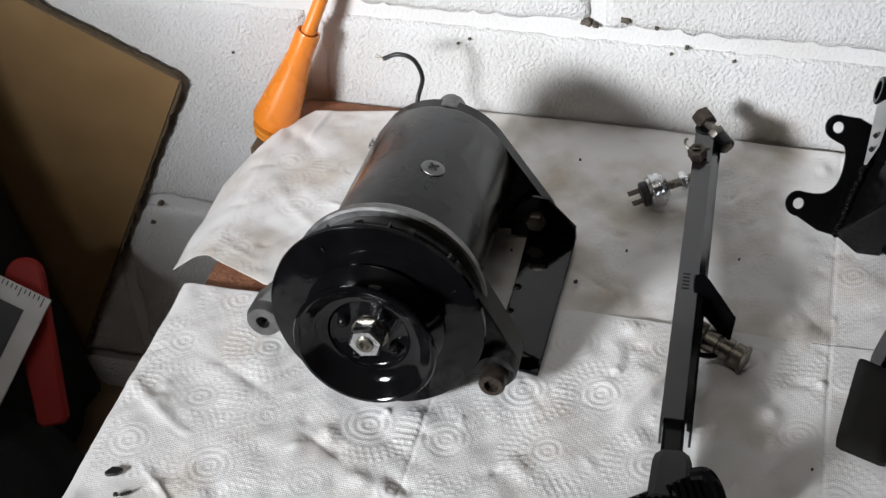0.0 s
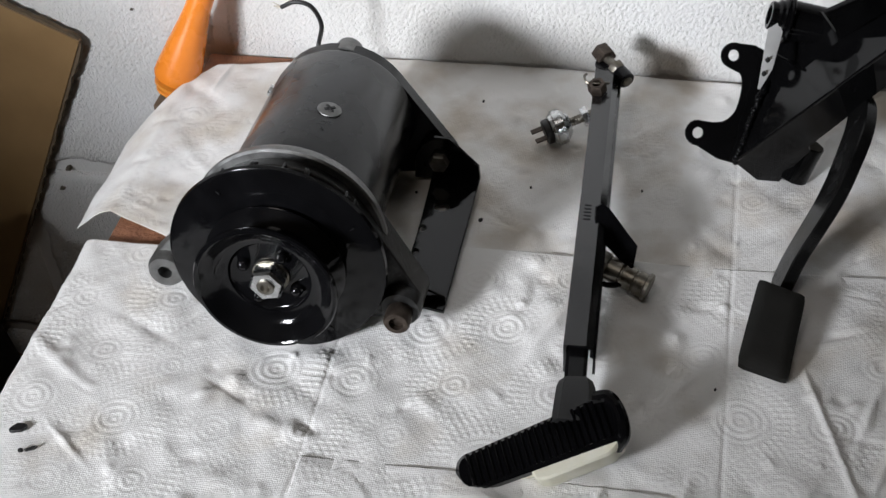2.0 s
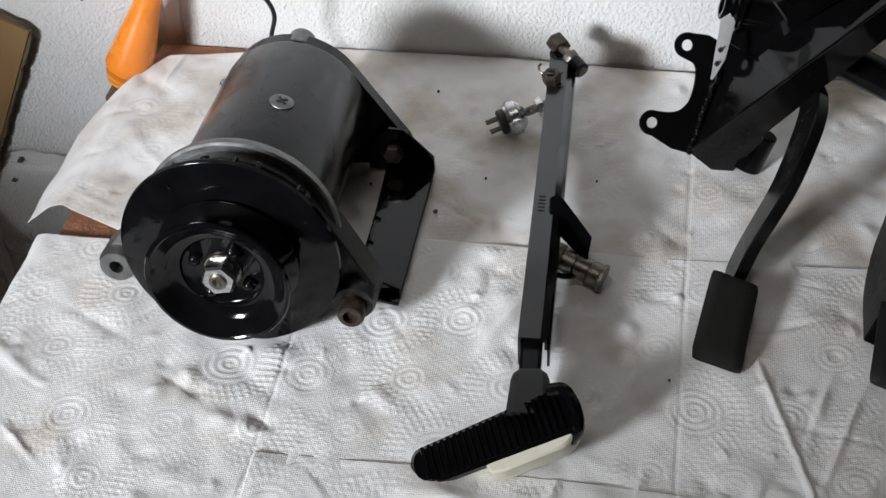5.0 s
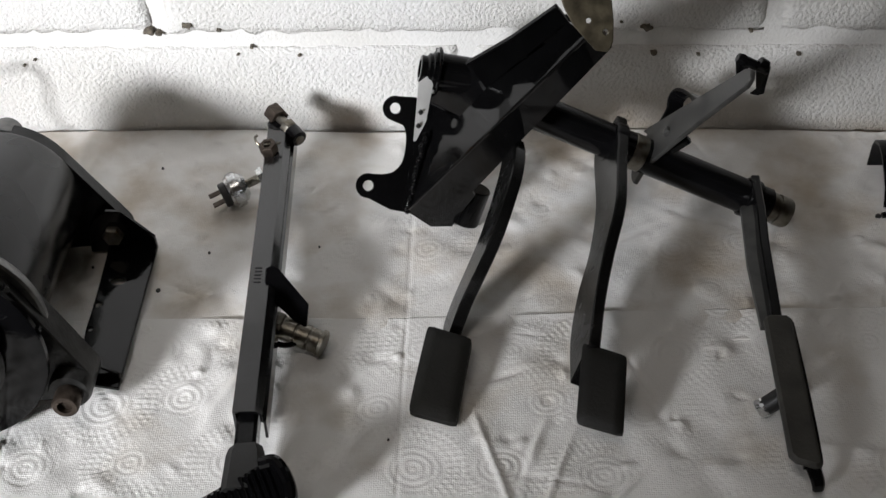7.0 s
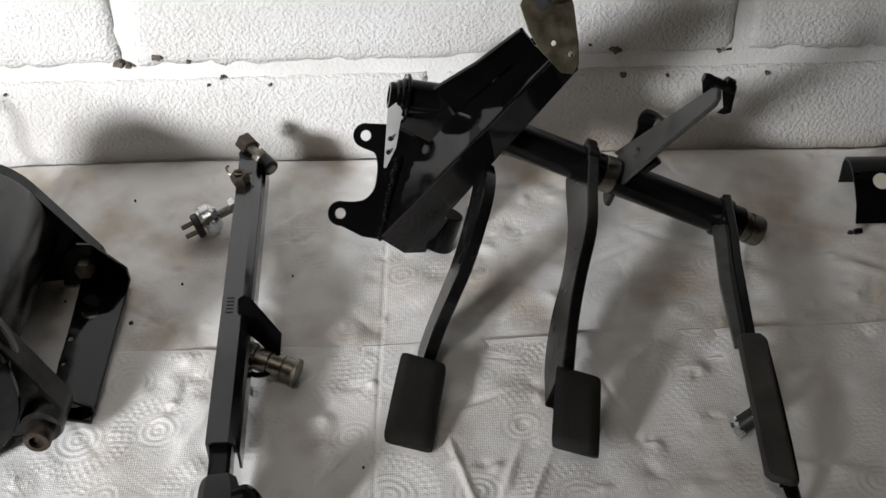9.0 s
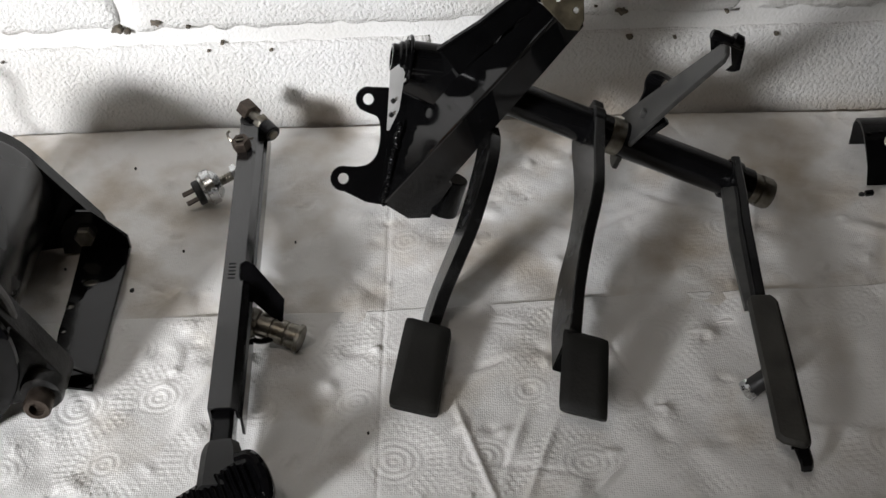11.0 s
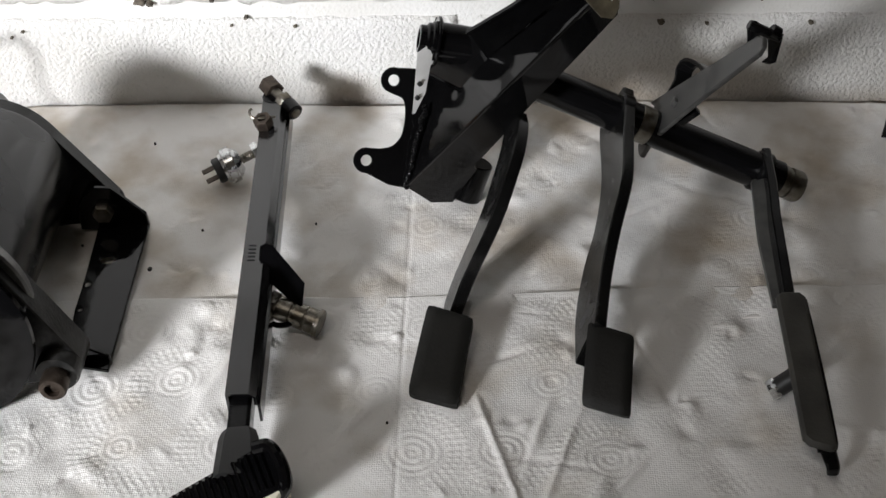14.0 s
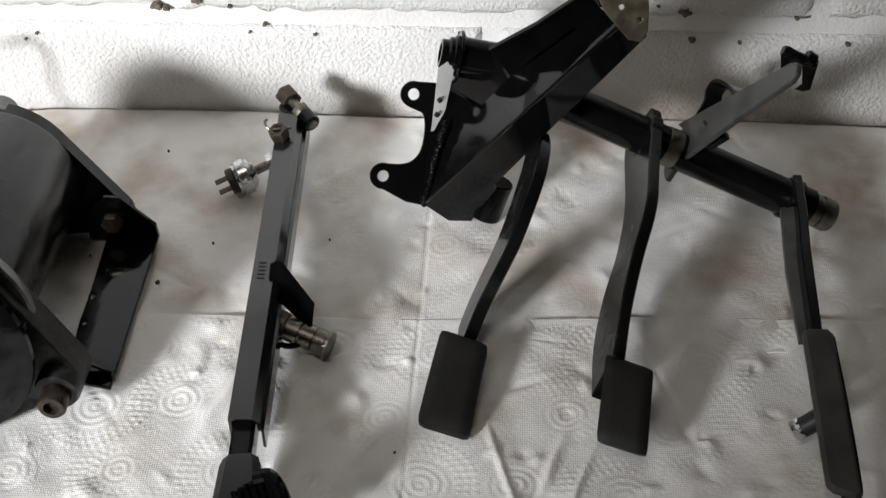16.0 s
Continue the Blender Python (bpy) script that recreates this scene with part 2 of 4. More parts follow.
    prof += [(bore, length), (bore, length - bore_depth), (0, length - bore_depth)] if bore else [(0, length)]
    return lathe(bm, prof, axes(p, q), segs)


def hexagon(bm, p, q, r, bore=0.0):
    """A hexagonal nut or bolt head from p to q, chamfered at its far end; r: to the corners."""
    length = (Vector(q) - Vector(p)).length
    c = min(0.0012, length * 0.25)
    prof = [(0, 0), (r, 0), (r, length - c), (r * 0.88, length)]
    prof += [(bore, length), (bore, length * 0.3), (0, length * 0.3)] if bore else [(0, length)]
    return lathe(bm, prof, axes(p, q), 6)


def slab(bm, outline, thick, m, holes=(), bevel=0.0005):
    """An outline in the xy of pose m, with holes, grown by thick along its z."""
    flat = bmesh.new()
    edges = []
    for loop in (outline, *holes):
        vs = [flat.verts.new((x, y, 0)) for x, y in loop]
        edges += [flat.edges.new((a, b)) for a, b in zip(vs, vs[1:] + vs[:1])]
    bmesh.ops.triangle_fill(flat, use_beauty=True, use_dissolve=False, edges=edges)
    grown = bmesh.ops.extrude_face_region(flat, geom=flat.faces[:])
    bmesh.ops.translate(flat, vec=(0, 0, thick), verts=[g for g in grown["geom"] if isinstance(g, bmesh.types.BMVert)])
    bmesh.ops.recalc_face_normals(flat, faces=flat.faces)
    if bevel:
        rim = [e for e in flat.edges if len(e.link_faces) == 2 and e.calc_face_angle(0) > radians(50)]
        bmesh.ops.bevel(flat, geom=rim, offset=bevel, segments=1, affect="EDGES", profile=0.5)
    flat.transform(m)
    add_in(bm, flat)
    return bm


def add_in(bm, other):
    me = bpy.data.meshes.new("tmp")
    other.to_mesh(me)
    other.free()
    bm.from_mesh(me)
    bpy.data.meshes.remove(me)
    return bm


def circle(x, y, r, n=18, sx=1.0, turn=0.0):
    out = []
    for k in range(n):
        a = 2 * math.pi * k / n
        u, v = r * sx * math.cos(a), r * math.sin(a)
        out.append((x + u * math.cos(turn) - v * math.sin(turn), y + u * math.sin(turn) + v * math.cos(turn)))
    return out


def block(bm, size, m, bevel=0.001, segments=2):
    b = bmesh.new()
    bmesh.ops.create_cube(b, size=1)
    bmesh.ops.scale(b, vec=size, verts=b.verts)
    if bevel:
        bmesh.ops.bevel(b, geom=b.edges[:], offset=bevel, segments=segments, affect="EDGES", profile=0.5)
    b.transform(m)
    return add_in(bm, b)


def hull(bm, loops, z0, z1, m):
    """The convex outline round some circles (x, y, r), as a plate between z0 and z1 of pose m."""
    pts = [p for x, y, r in loops for p in circle(x, y, r, 40)]
    pts = sorted(set(pts))

    def half(some):
        out = []
        for p in some:
            while len(out) > 1 and (out[-1][0] - out[-2][0]) * (p[1] - out[-2][1]) - (out[-1][1] - out[-2][1]) * (p[0] - out[-2][0]) <= 0:
                out.pop()
            out.append(p)
        return out[:-1]

    ring = half(pts) + half(pts[::-1])
    return slab(bm, ring, z1 - z0, m @ Matrix.Translation((0, 0, z0)), bevel=0.0008)


def spline(points, n=10):
    """Points on a smooth line through the given ones."""
    pts = [Vector(p) for p in points]
    pts = [2 * pts[0] - pts[1], *pts, 2 * pts[-1] - pts[-2]]
    out = []
    for a, b, c, d in zip(pts, pts[1:], pts[2:], pts[3:]):
        for k in range(n):
            t = k / n
            out.append(0.5 * (2 * b + (c - a) * t + (2 * a - 5 * b + 4 * c - d) * t * t + (3 * b - a - 3 * c + d) * t**3))
    return out + [pts[-2]]


def sweep(bm, line, section, side):
    """A bar along line. section: (across, deep) points, or a list of them per place; side: the way of 'across'."""
    rings = []
    line = [Vector(p) for p in line]
    for k, p in enumerate(line):
        along = (line[min(k + 1, len(line) - 1)] - line[max(k - 1, 0)]).normalized()
        s = Vector(side)
        s = (s - along * s.dot(along)).normalized()
        up = along.cross(s)
        sec = section(k / (len(line) - 1)) if callable(section) else section
        rings.append([bm.verts.new(p + s * a + up * b) for a, b in sec])
    n = len(rings[0])
    for a, b in zip(rings, rings[1:]):
        for k in range(n):
            bm.faces.new((a[k], a[(k + 1) % n], b[(k + 1) % n], b[k]))
    bm.faces.new(rings[0])
    bm.faces.new(rings[-1][::-1])
    return bm


def bar_section(w, h, c=0.0008):
    """A flat bar's section, w across and h deep, with eased corners."""
    x, y = w / 2, h / 2
    return [(x, -y + c), (x, y - c), (x - c, y), (-x + c, y), (-x, y - c), (-x, -y + c), (-x + c, -y), (x - c, -y)]


def round_section(r, n=14):
    return [(r * math.cos(2 * math.pi * k / n), r * math.sin(2 * math.pi * k / n)) for k in range(n)]


def quad_plate(bm, corners, thick, away):
    """A flat plate on three or more corners, its thickness grown the way of away."""
    vs = [bm.verts.new(Vector(c)) for c in corners]
    ws = [bm.verts.new(Vector(c) + Vector(away).normalized() * thick) for c in corners]
    bm.faces.new(vs)
    bm.faces.new(ws[::-1])
    for k in range(len(vs)):
        j = (k + 1) % len(vs)
        bm.faces.new((vs[k], ws[k], ws[j], vs[j]))
    return bm


# ---- the setting ----
def make_wall():
    """Painted blockwork behind the bench: recessed joints, every block an object of its own."""
    wall = thing("wall_back", (0, 0, 0), "white painted rough concrete block wall behind the bench", "wall", kind="structure")
    bm = bmesh.new()
    block(bm, (4.4, 0.1, 3.2), Matrix.Translation((0.3, 0.0535, 0.6)), 0)
    part("mortar", bm, M_MORTAR, wall, "smooth white painted mortar bed")
    rng = np.random.default_rng(4)
    course_z = [-0.139 + 0.225 * k - 0.012 - 0.213 for k in range(-2, 7)]
    for row, z0 in enumerate(course_z):
        shift = 0.0 if (row % 2 == 0) else 0.225
        for col in range(-4, 6):
            x0 = col * 0.45 + shift + 0.006
            if x0 + 0.438 < -1.6 or x0 > 2.2:
                continue
            near = -0.9 < x0 < 0.8 and -0.45 < z0 < 0.2
            nx, nz = (74, 36) if near else (4, 2)
            me = bpy.data.meshes.new("block")
            xs, zs = np.linspace(0, 0.438, nx + 1), np.linspace(0, 0.213, nz + 1)
            gx, gz = np.meshgrid(xs, zs)
            edge = np.minimum(np.minimum(gx, 0.438 - gx), np.minimum(gz, 0.213 - gz))
            rough = rng.normal(0, 1, gx.shape)
            for _ in range(1):
                rough = (rough + np.roll(rough, 1, 0) + np.roll(rough, 1, 1) + np.roll(rough, -1, 0) + np.roll(rough, -1, 1)) / 5
            drop = 0.0034 * np.exp(-((edge / 0.0035) ** 2)) * (1 + 0.5 * rough * (1 if near else 0))
            gy = drop + (0.0006 * rough if near else 0)
            wob = np.where(edge < 1e-6, rough * 0.0010 if near else 0, 0)
            front = np.stack([gx, gy, gz + wob * ((gz < 1e-6) | (gz > 0.2129))], -1).reshape(-1, 3)
            ids = np.arange((nx + 1) * (nz + 1)).reshape(nz + 1, nx + 1)
            faces = np.stack([ids[:-1, :-1], ids[:-1, 1:], ids[1:, 1:], ids[1:, :-1]], -1).reshape(-1, 4).tolist()
            rim = np.concatenate([ids[0, :-1], ids[:-1, -1], ids[-1, :0:-1], ids[:0:-1, 0]])
            back = front[rim].copy()
            back[:, 1] = 0.02
            base = len(front)
            k = len(rim)
            faces += [[int(rim[(i + 1) % k]), int(rim[i]), base + i, base + (i + 1) % k] for i in range(k)]
            me.from_pydata(np.concatenate([front, back]).tolist(), [], faces)
            me.materials.append(M_BLOCK)
            me.polygons.foreach_set("use_smooth", [True] * len(me.polygons))
            ob = new("block", me)
            ob.location = (x0, 0, z0)
            ob.parent = wall


def make_chips():
    """Chipped and blackened spots along the joints of the blockwork."""
    wall = bpy.data.objects["wall_back"]
    rng = random.Random(21)
    spots = [(-0.008, 0.089, 7), (-0.001, 0.087, 4), (0.021, 0.094, 6), (0.044, 0.090, 3), (0.056, 0.069, 2), (0.102, 0.068, 2), (0.358, 0.091, 7), (0.434, 0.088, 3), (0.365, 0.069, 4), (0.398, 0.068, 3), (0.472, 0.068, 3), (0.339, 0.096, 2), (0.327, 0.085, 3), (-0.396, -0.146, 5), (-0.408, -0.170, 4), (-0.442, -0.181, 3), (-0.296, 0.030, 2), (0.067, 0.075, 2), (-0.097, 0.065, 2), (-0.106, 0.060, 2)]
    for x, z, size in spots:
        a, n = 0.00055 * size, 11
        out = [(a * 1.2 * math.cos(2 * math.pi * k / n) * rng.uniform(0.5, 1.3), a * 0.75 * math.sin(2 * math.pi * k / n) * rng.uniform(0.5, 1.3)) for k in range(n)]
        part("paint_chip", slab(bmesh.new(), out, 0.006, pose(x, 0.0035, z, 90, 0, 0), bevel=0.0003), M_CHIP, wall)


def make_room():
    """The rest of the small workshop, which closes the place round the bench, with an added shade block."""
    for name, size, at, mat, label in (
        ("wall_side", (0.1, 2.2, 3.4), (-1.55, -0.65, 0.55), M_GREYWALL, "plain bare side wall of the workshop"),
        ("wall_end", (0.1, 2.2, 3.4), (2.15, -0.65, 0.55), M_GREYWALL, "plain bare end wall of the workshop"),
        ("floor", (4.4, 2.4, 0.1), (0.3, -0.65, -1.0), M_CONCRETE, "grey concrete workshop floor"),
    ):
        whole(name, block(bmesh.new(), size, Matrix.Translation(at), 0), mat, label, name.split("_")[0], "structure")
    # Unseen block, added to keep window light off the low corner
    whole("shade_block", block(bmesh.new(), (0.47, 0.08, 1.34), Matrix.Translation((-0.875, -1.05, -0.28)), 0), M_GREYWALL, "unseen low block added to shade the corner", "wall", "structure")
    # Opening added only to go with the overhead fill lamp
    bm = slab(bmesh.new(), [(-1.9, -1.85), (2.5, -1.85), (2.5, 0.55), (-1.9, 0.55)], 0.1, pose(0, 0, 2.15), [[(-0.65, -1.25), (0.15, -1.25), (0.15, -0.65), (-0.65, -0.65)]], 0)
    whole("ceiling", bm, M_CEILING, "dark boarded ceiling with an added opening for the fill lamp", "ceiling", "structure")
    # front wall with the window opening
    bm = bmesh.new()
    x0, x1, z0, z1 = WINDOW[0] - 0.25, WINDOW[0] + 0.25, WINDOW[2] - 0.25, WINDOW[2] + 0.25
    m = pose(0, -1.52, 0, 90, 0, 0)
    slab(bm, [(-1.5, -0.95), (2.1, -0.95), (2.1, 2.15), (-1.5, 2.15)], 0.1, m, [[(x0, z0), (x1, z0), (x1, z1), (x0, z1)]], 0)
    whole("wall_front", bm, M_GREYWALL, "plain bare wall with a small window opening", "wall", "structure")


# ---- paper towels and bench ----
def relief(x, y, seed, press=1.0, crush=1.0):
    """Height of the paper: pressed rings and dotted rounds, soft quilting, and creases."""
    rng = np.random.default_rng(seed)
    h = np.zeros_like(x)
    step = 0.056
    for j in range(int((y.min()) / (step * 0.86)) - 1, int((y.max()) / (step * 0.86)) + 2):
        for i in range(int(x.min() / step) - 1, int(x.max() / step) + 2):
            cx = (i + 0.5 * (j % 2)) * step + rng.normal(0, 0.004)
            cy = j * step * 0.86 + rng.normal(0, 0.004)
            top = rng.choice([0.0115, 0.0155, 0.0185])
            deep = rng.uniform(0.35, 1.1)
            mound = rng.normal(0.1, 0.6)
            turn = rng.uniform(0, 6.28)
            sel = (np.abs(x - cx) < 0.036) & (np.abs(y - cy) < 0.036)
            if not sel.any():
                continue
            dx, dy = x[sel] - cx, (y[sel] - cy) * 1.06
            r = np.hypot(dx, dy)
            a = np.arctan2(dy, dx)
            rings = np.cos(2 * np.pi * r / 0.0050) * np.exp(-((r / (top * 0.95)) ** 6))
            dots = np.zeros_like(r)
            for k in range(4):
                rd = top + 0.0030 + 0.0046 * k
                if rd > 0.031:
                    continue
                part_way = np.clip(0.5 + 0.9 * np.cos(a - turn - k * 0.4), 0, 1)
                dots += part_way * np.exp(-(((r - rd) / 0.0013) ** 2)) * np.clip(np.cos(a * int(rd * 2 * np.pi / 0.0046)), 0, 1) ** 1.3
            h[sel] += press * deep * (0.00030 * rings + 0.00085 * dots) + press * 0.0009 * mound * np.exp(-((r / (top * 1.1)) ** 2))
    for _ in range(int(620 * (x.max() - x.min()) * (y.max() - y.min()) / 0.25)):
        cx, cy, sz = rng.uniform(x.min(), x.max()), rng.uniform(y.min(), y.max()), rng.uniform(0.003, 0.009)
        amp, st, tw = float(np.clip(rng.normal(0, 0.00082), -0.0013, 0.0017)), rng.uniform(0.5, 1.0), rng.uniform(0, np.pi)
        sel = (np.abs(x - cx) < 0.03) & (np.abs(y - cy) < 0.03)
        if sel.any():
            dx, dy = x[sel] - cx, y[sel] - cy
            u, v = dx * np.cos(tw) + dy * np.sin(tw), -dx * np.sin(tw) + dy * np.cos(tw)
            h[sel] += crush * amp * np.exp(-((u / sz) ** 2) - (v / (sz * st)) ** 2)
    for _ in range(90):
        cx, cy = rng.uniform(x.min(), x.max()), rng.uniform(y.min(), y.max())
        a, ln, wd = rng.uniform(0, np.pi), rng.uniform(0.008, 0.040), rng.uniform(0.002, 0.006)
        u = (x - cx) * np.cos(a) + (y - cy) * np.sin(a)
        v = -(x - cx) * np.sin(a) + (y - cy) * np.cos(a) + 0.6 * u * u * rng.normal(0, 3)
        h += crush * float(np.clip(rng.normal(0.0, 0.0012), -0.0014, 0.0018)) * np.exp(-((u / ln) ** 2) - (v / wd) ** 2)
    for _ in range(18):
        fx, fy, p = rng.normal(0, 60), rng.normal(0, 60), rng.uniform(0, 6.28)
        h += 0.00026 * np.cos(fx * x + fy * y + p)
    # soft puckers, and small raised blisters in bowed rows all over
    for _ in range(26):
        fx, fy, p = rng.normal(0, 170), rng.normal(0, 170), rng.uniform(0, 6.28)
        h += 0.00006 * crush * np.cos(fx * x + fy * y + p)
    u, v = x + 0.004 * np.sin(y * 60), y + 0.010 * np.cos(x * 48)
    blister = np.clip(np.cos(u * 2 * np.pi / 0.0054) * np.cos(v * 2 * np.pi / 0.0062), 0, 1) ** 2
    h += 0.00030 * press * blister * np.clip(0.5 + 1.2 * np.sin(x * 71 + 1.3 * np.sin(y * 50)) * np.sin(y * 83 + 0.7), 0, 1)
    return h


def towel_sheet(label, outline_y, x0, x1, lift, seed, droop=0.0, seams=(), press=1.0, crush=1.0, step=0.0013, edge=None, ridges=(), mat=M_TOWEL):
    """One strip of paper towel from x0 to x1. outline_y(x) gives its front and back line."""
    nx = int((x1 - x0) / step)
    xs = np.linspace(x0, x1, nx + 1)
    lo, hi = outline_y(xs)
    ny = int((hi - lo).max() / step)
    t = np.linspace(0, 1, ny + 1)[:, None]
    gx = np.repeat(xs[None], ny + 1, 0)
    gy = lo[None] * (1 - t) + hi[None] * t
    h = relief(gx, gy, seed, press, crush)
    h *= 0.35 + 0.65 * np.clip(np.minimum(t, 1 - t) * (hi - lo)[None] / 0.006, 0, 1)
    for s in seams:
        h -= 0.0006 * np.exp(-(((gx - s - 0.02 * (gy + 0.2) * 0.2) / 0.0012) ** 2))
    for (ax, ay, bx, by, high, wide) in ridges:
        d = np.array([bx - ax, by - ay])
        ln = np.hypot(*d)
        u = ((gx - ax) * d[0] + (gy - ay) * d[1]) / ln
        v = ((gx - ax) * -d[1] + (gy - ay) * d[0]) / ln
        h += high * np.exp(-((v / wide) ** 2)) / (1 + np.exp(-u / 0.006)) / (1 + np.exp((u - ln) / 0.006))
    if edge is not None:
        gx, gy = edge(gx, gy)
    z = lift + h
    if droop:
        out = np.clip(-0.238 - gx, 0, None)
        z -= droop * out**1.35
    me = bpy.data.meshes.new("paper_towel")
    pts = np.stack([gx, gy, z], -1).reshape(-1, 3)
    ids = np.arange(len(pts)).reshape(ny + 1, nx + 1)
    quads = np.stack([ids[:-1, :-1], ids[:-1, 1:], ids[1:, 1:], ids[1:, :-1]], -1).reshape(-1)
    n = len(quads) // 4
    me.vertices.add(len(pts))
    me.vertices.foreach_set("co", pts.ravel())
    me.loops.add(len(quads))
    me.loops.foreach_set("vertex_index", quads.astype(np.int32))
    me.polygons.add(n)
    me.polygons.foreach_set("loop_start", np.arange(0, 4 * n, 4, dtype=np.int32))
    me.polygons.foreach_set("use_smooth", np.ones(n, bool))
    me.update()
    me.validate()
    me.materials.append(mat)
    ob = new("paper_towel", me)
    mod = ob.modifiers.new("thickness", "SOLIDIFY")
    mod.thickness, mod.offset = 0.0005, -1
    return tagged(ob, label, "paper towel", "paper towels on the bench")


def make_towels():
    def back(x):
        s = np.clip((x + 0.275) / 0.055, 0, 1)
        hi = -0.108 + 0.084 * s + np.clip(x + 0.22, 0, 0.12) * 0.18
        hi = np.minimum(hi, -0.0015) - 0.0035 * np.sin(x * 9) ** 2
        lo = -0.205 - 0.025 * np.clip((x + 0.25) / 0.06, 0, 1)
        return lo, hi

    def mid(x):
        hi = -0.2145 + 0.034 * np.clip(x - 0.09, 0, 0.5) + 0.0012 * np.sin(x * 23) - 0.0260 * np.clip((-x - 0.03) / 0.15, 0, 1)
        return -0.466 + 0.002 * np.sin(x * 11), hi

    def front(x):
        return -0.468 + 0 * x, -0.399 + 0.002 * np.sin(x * 16)

    towel_sheet("white embossed paper towel along the wall, creased, grey with dust", back, -0.273, 0.80, 0.0006, 3, droop=2.2, seams=(0.187,), press=0.6, crush=1.15, mat=M_DUSTY)
    towel_sheet("white embossed paper towel under the parts, stained, crumpled", mid, -0.245, 0.80, 0.0019, 8, droop=1.5, seams=(-0.05, 0.187), press=0.8, crush=1.3, step=0.00095, ridges=((0.232, -0.30, 0.262, -0.40, 0.0022, 0.0022), (0.262, -0.40, 0.27, -0.43, 0.002, 0.002)))
    towel_sheet("white embossed paper towel along the bench front", front, -0.049, 0.80, 0.0028, 15, seams=(0.187,), step=0.0012)


def make_bench():
    bench = thing("workbench", (0.3, -0.3, -0.95), "workbench with a rough terracotta coloured top under paper towels", "workbench")
    bm = block(bmesh.new(), (1.2, 0.468, 0.028), Matrix.Translation((0.365, -0.238, -0.0185)), 0.003)
    part("bench_top", bm, M_BENCH, bench)
    part("cleat", block(bmesh.new(), (0.034, 0.03, 0.012), Matrix.Translation((-0.250, -0.045, -0.0260)), 0.001), M_WOOD, bench)
    for x in (-0.2, 0.92):
        for y in (-0.43, -0.05):
            part("leg", block(bmesh.new(), (0.05, 0.05, 0.918), Matrix.Translation((x, y, -0.491)), 0.003), M_WOOD, bench)


make_wall()
make_chips()
make_room()
make_bench()
make_towels()


# ---- the generator ----
def make_generator():
    ob = thing("generator", (-0.083, -0.22, 0), "black painted vehicle generator with belt pulley, lying on paper towel", "generator")
    a = Vector((0.0166, -0.9953, 0.0950)).normalized()
    u = Vector((0, 0, 1)).cross(a).normalized()
    v = a.cross(u)
    m = Matrix((u, v, a)).transposed().to_4x4()
    m.translation = Vector((-0.0806, -0.3094, 0.0657))
    at = lambda x, y, z: m @ Vector((x, y, z))  # noqa: E731
    # steel yoke
    bm = lathe(bmesh.new(), [(0.044, -0.040), (0.0500, -0.040), (0.0502, -0.042), (0.0502, -0.165), (0.0494, -0.168), (0.046, -0.168)], m, 96)
    yoke = part("yoke", bm, M_BODY, ob, "dark grey enamelled steel barrel")
    for ang, z in ((75, -0.094),):
        d = Vector((math.cos(radians(ang)), math.sin(radians(ang)), 0))
        s = m @ (d * 0.0503 + Vector((0, 0, z)))
        t = m @ (d * 0.0515 + Vector((0, 0, z)))
        head = part("pole_screw", lathe(bmesh.new(), [(0, 0), (0.0078, 0), (0.0076, 0.0006), (0.0060, 0.0011), (0, 0.0013)], axes(s, t), 28), M_ALU, yoke, "worn cross-head screw")
        bm = bmesh.new()
        for turn in (20, 110):
            block(bm, (0.0075, 0.0018, 0.0006), axes(t, t + (t - s)) @ pose(0, 0, 0.0003, 0, 0, turn), 0)
        part("cross_slot", bm, M_INK_SHADE, yoke)
        bm = bmesh.new()
        for k, (dx, dz, tr) in enumerate(((0.012, 0.013, 60), (-0.004, 0.016, 75), (0.004, 0.022, 20))):
            ang2 = radians(ang) - dx * 3
            d2 = Vector((math.cos(ang2), math.sin(ang2), 0))
            p = m @ (d2 * 0.0502 + Vector((0, 0, z + dz)))
            block(bm, (0.006 - 0.0015 * k, 0.0011, 0.0005), axes(p, p + (t - s)) @ pose(0, 0, 0, 0, 0, tr), 0)
        part("stamp_mark", bm, M_INK_SHADE, yoke)
    d = Vector((math.cos(radians(157)), math.sin(radians(157)), 0))
    s, t = m @ (d * 0.049 + Vector((0, 0, -0.160))), m @ (d * 0.0525 + Vector((0, 0, -0.160)))
    part("pole_screw", rod(bmesh.new(), s, t, 0.0042, 16), M_ZINC, yoke, "bright steel screw")
    # drive end bracket: ring, lugs, vents
    ring = lathe(bmesh.new(), [(0.0500, -0.043), (0.0535, -0.0425), (0.0590, -0.036), (0.0612, -0.031), (0.0614, -0.0275), (0.0600, -0.0262), (0.0560, -0.0262), (0.0550, -0.030), (0.047, -0.036), (0.044, -0.041), (0.050, -0.043)], m, 96)
    bracket = part("drive_end_bracket", ring, M_ALU, ob, "cast aluminium end ring, partly painted black")
    bm = hull(bmesh.new(), [(0, 0, 0.050), (-0.0785, -0.026, 0.0115)], -0.034, -0.020, m)
    part("mounting_lug", bm, M_ALU, bracket)
    part("lug_boss", lathe(bmesh.new(), [(0.0045, -0.034), (0.0115, -0.034), (0.0120, -0.016), (0.0105, -0.0125), (0.0045, -0.0125), (0.0045, -0.034)], m @ Matrix.Translation((-0.0785, -0.026, 0)), 32), M_ALU, bracket)
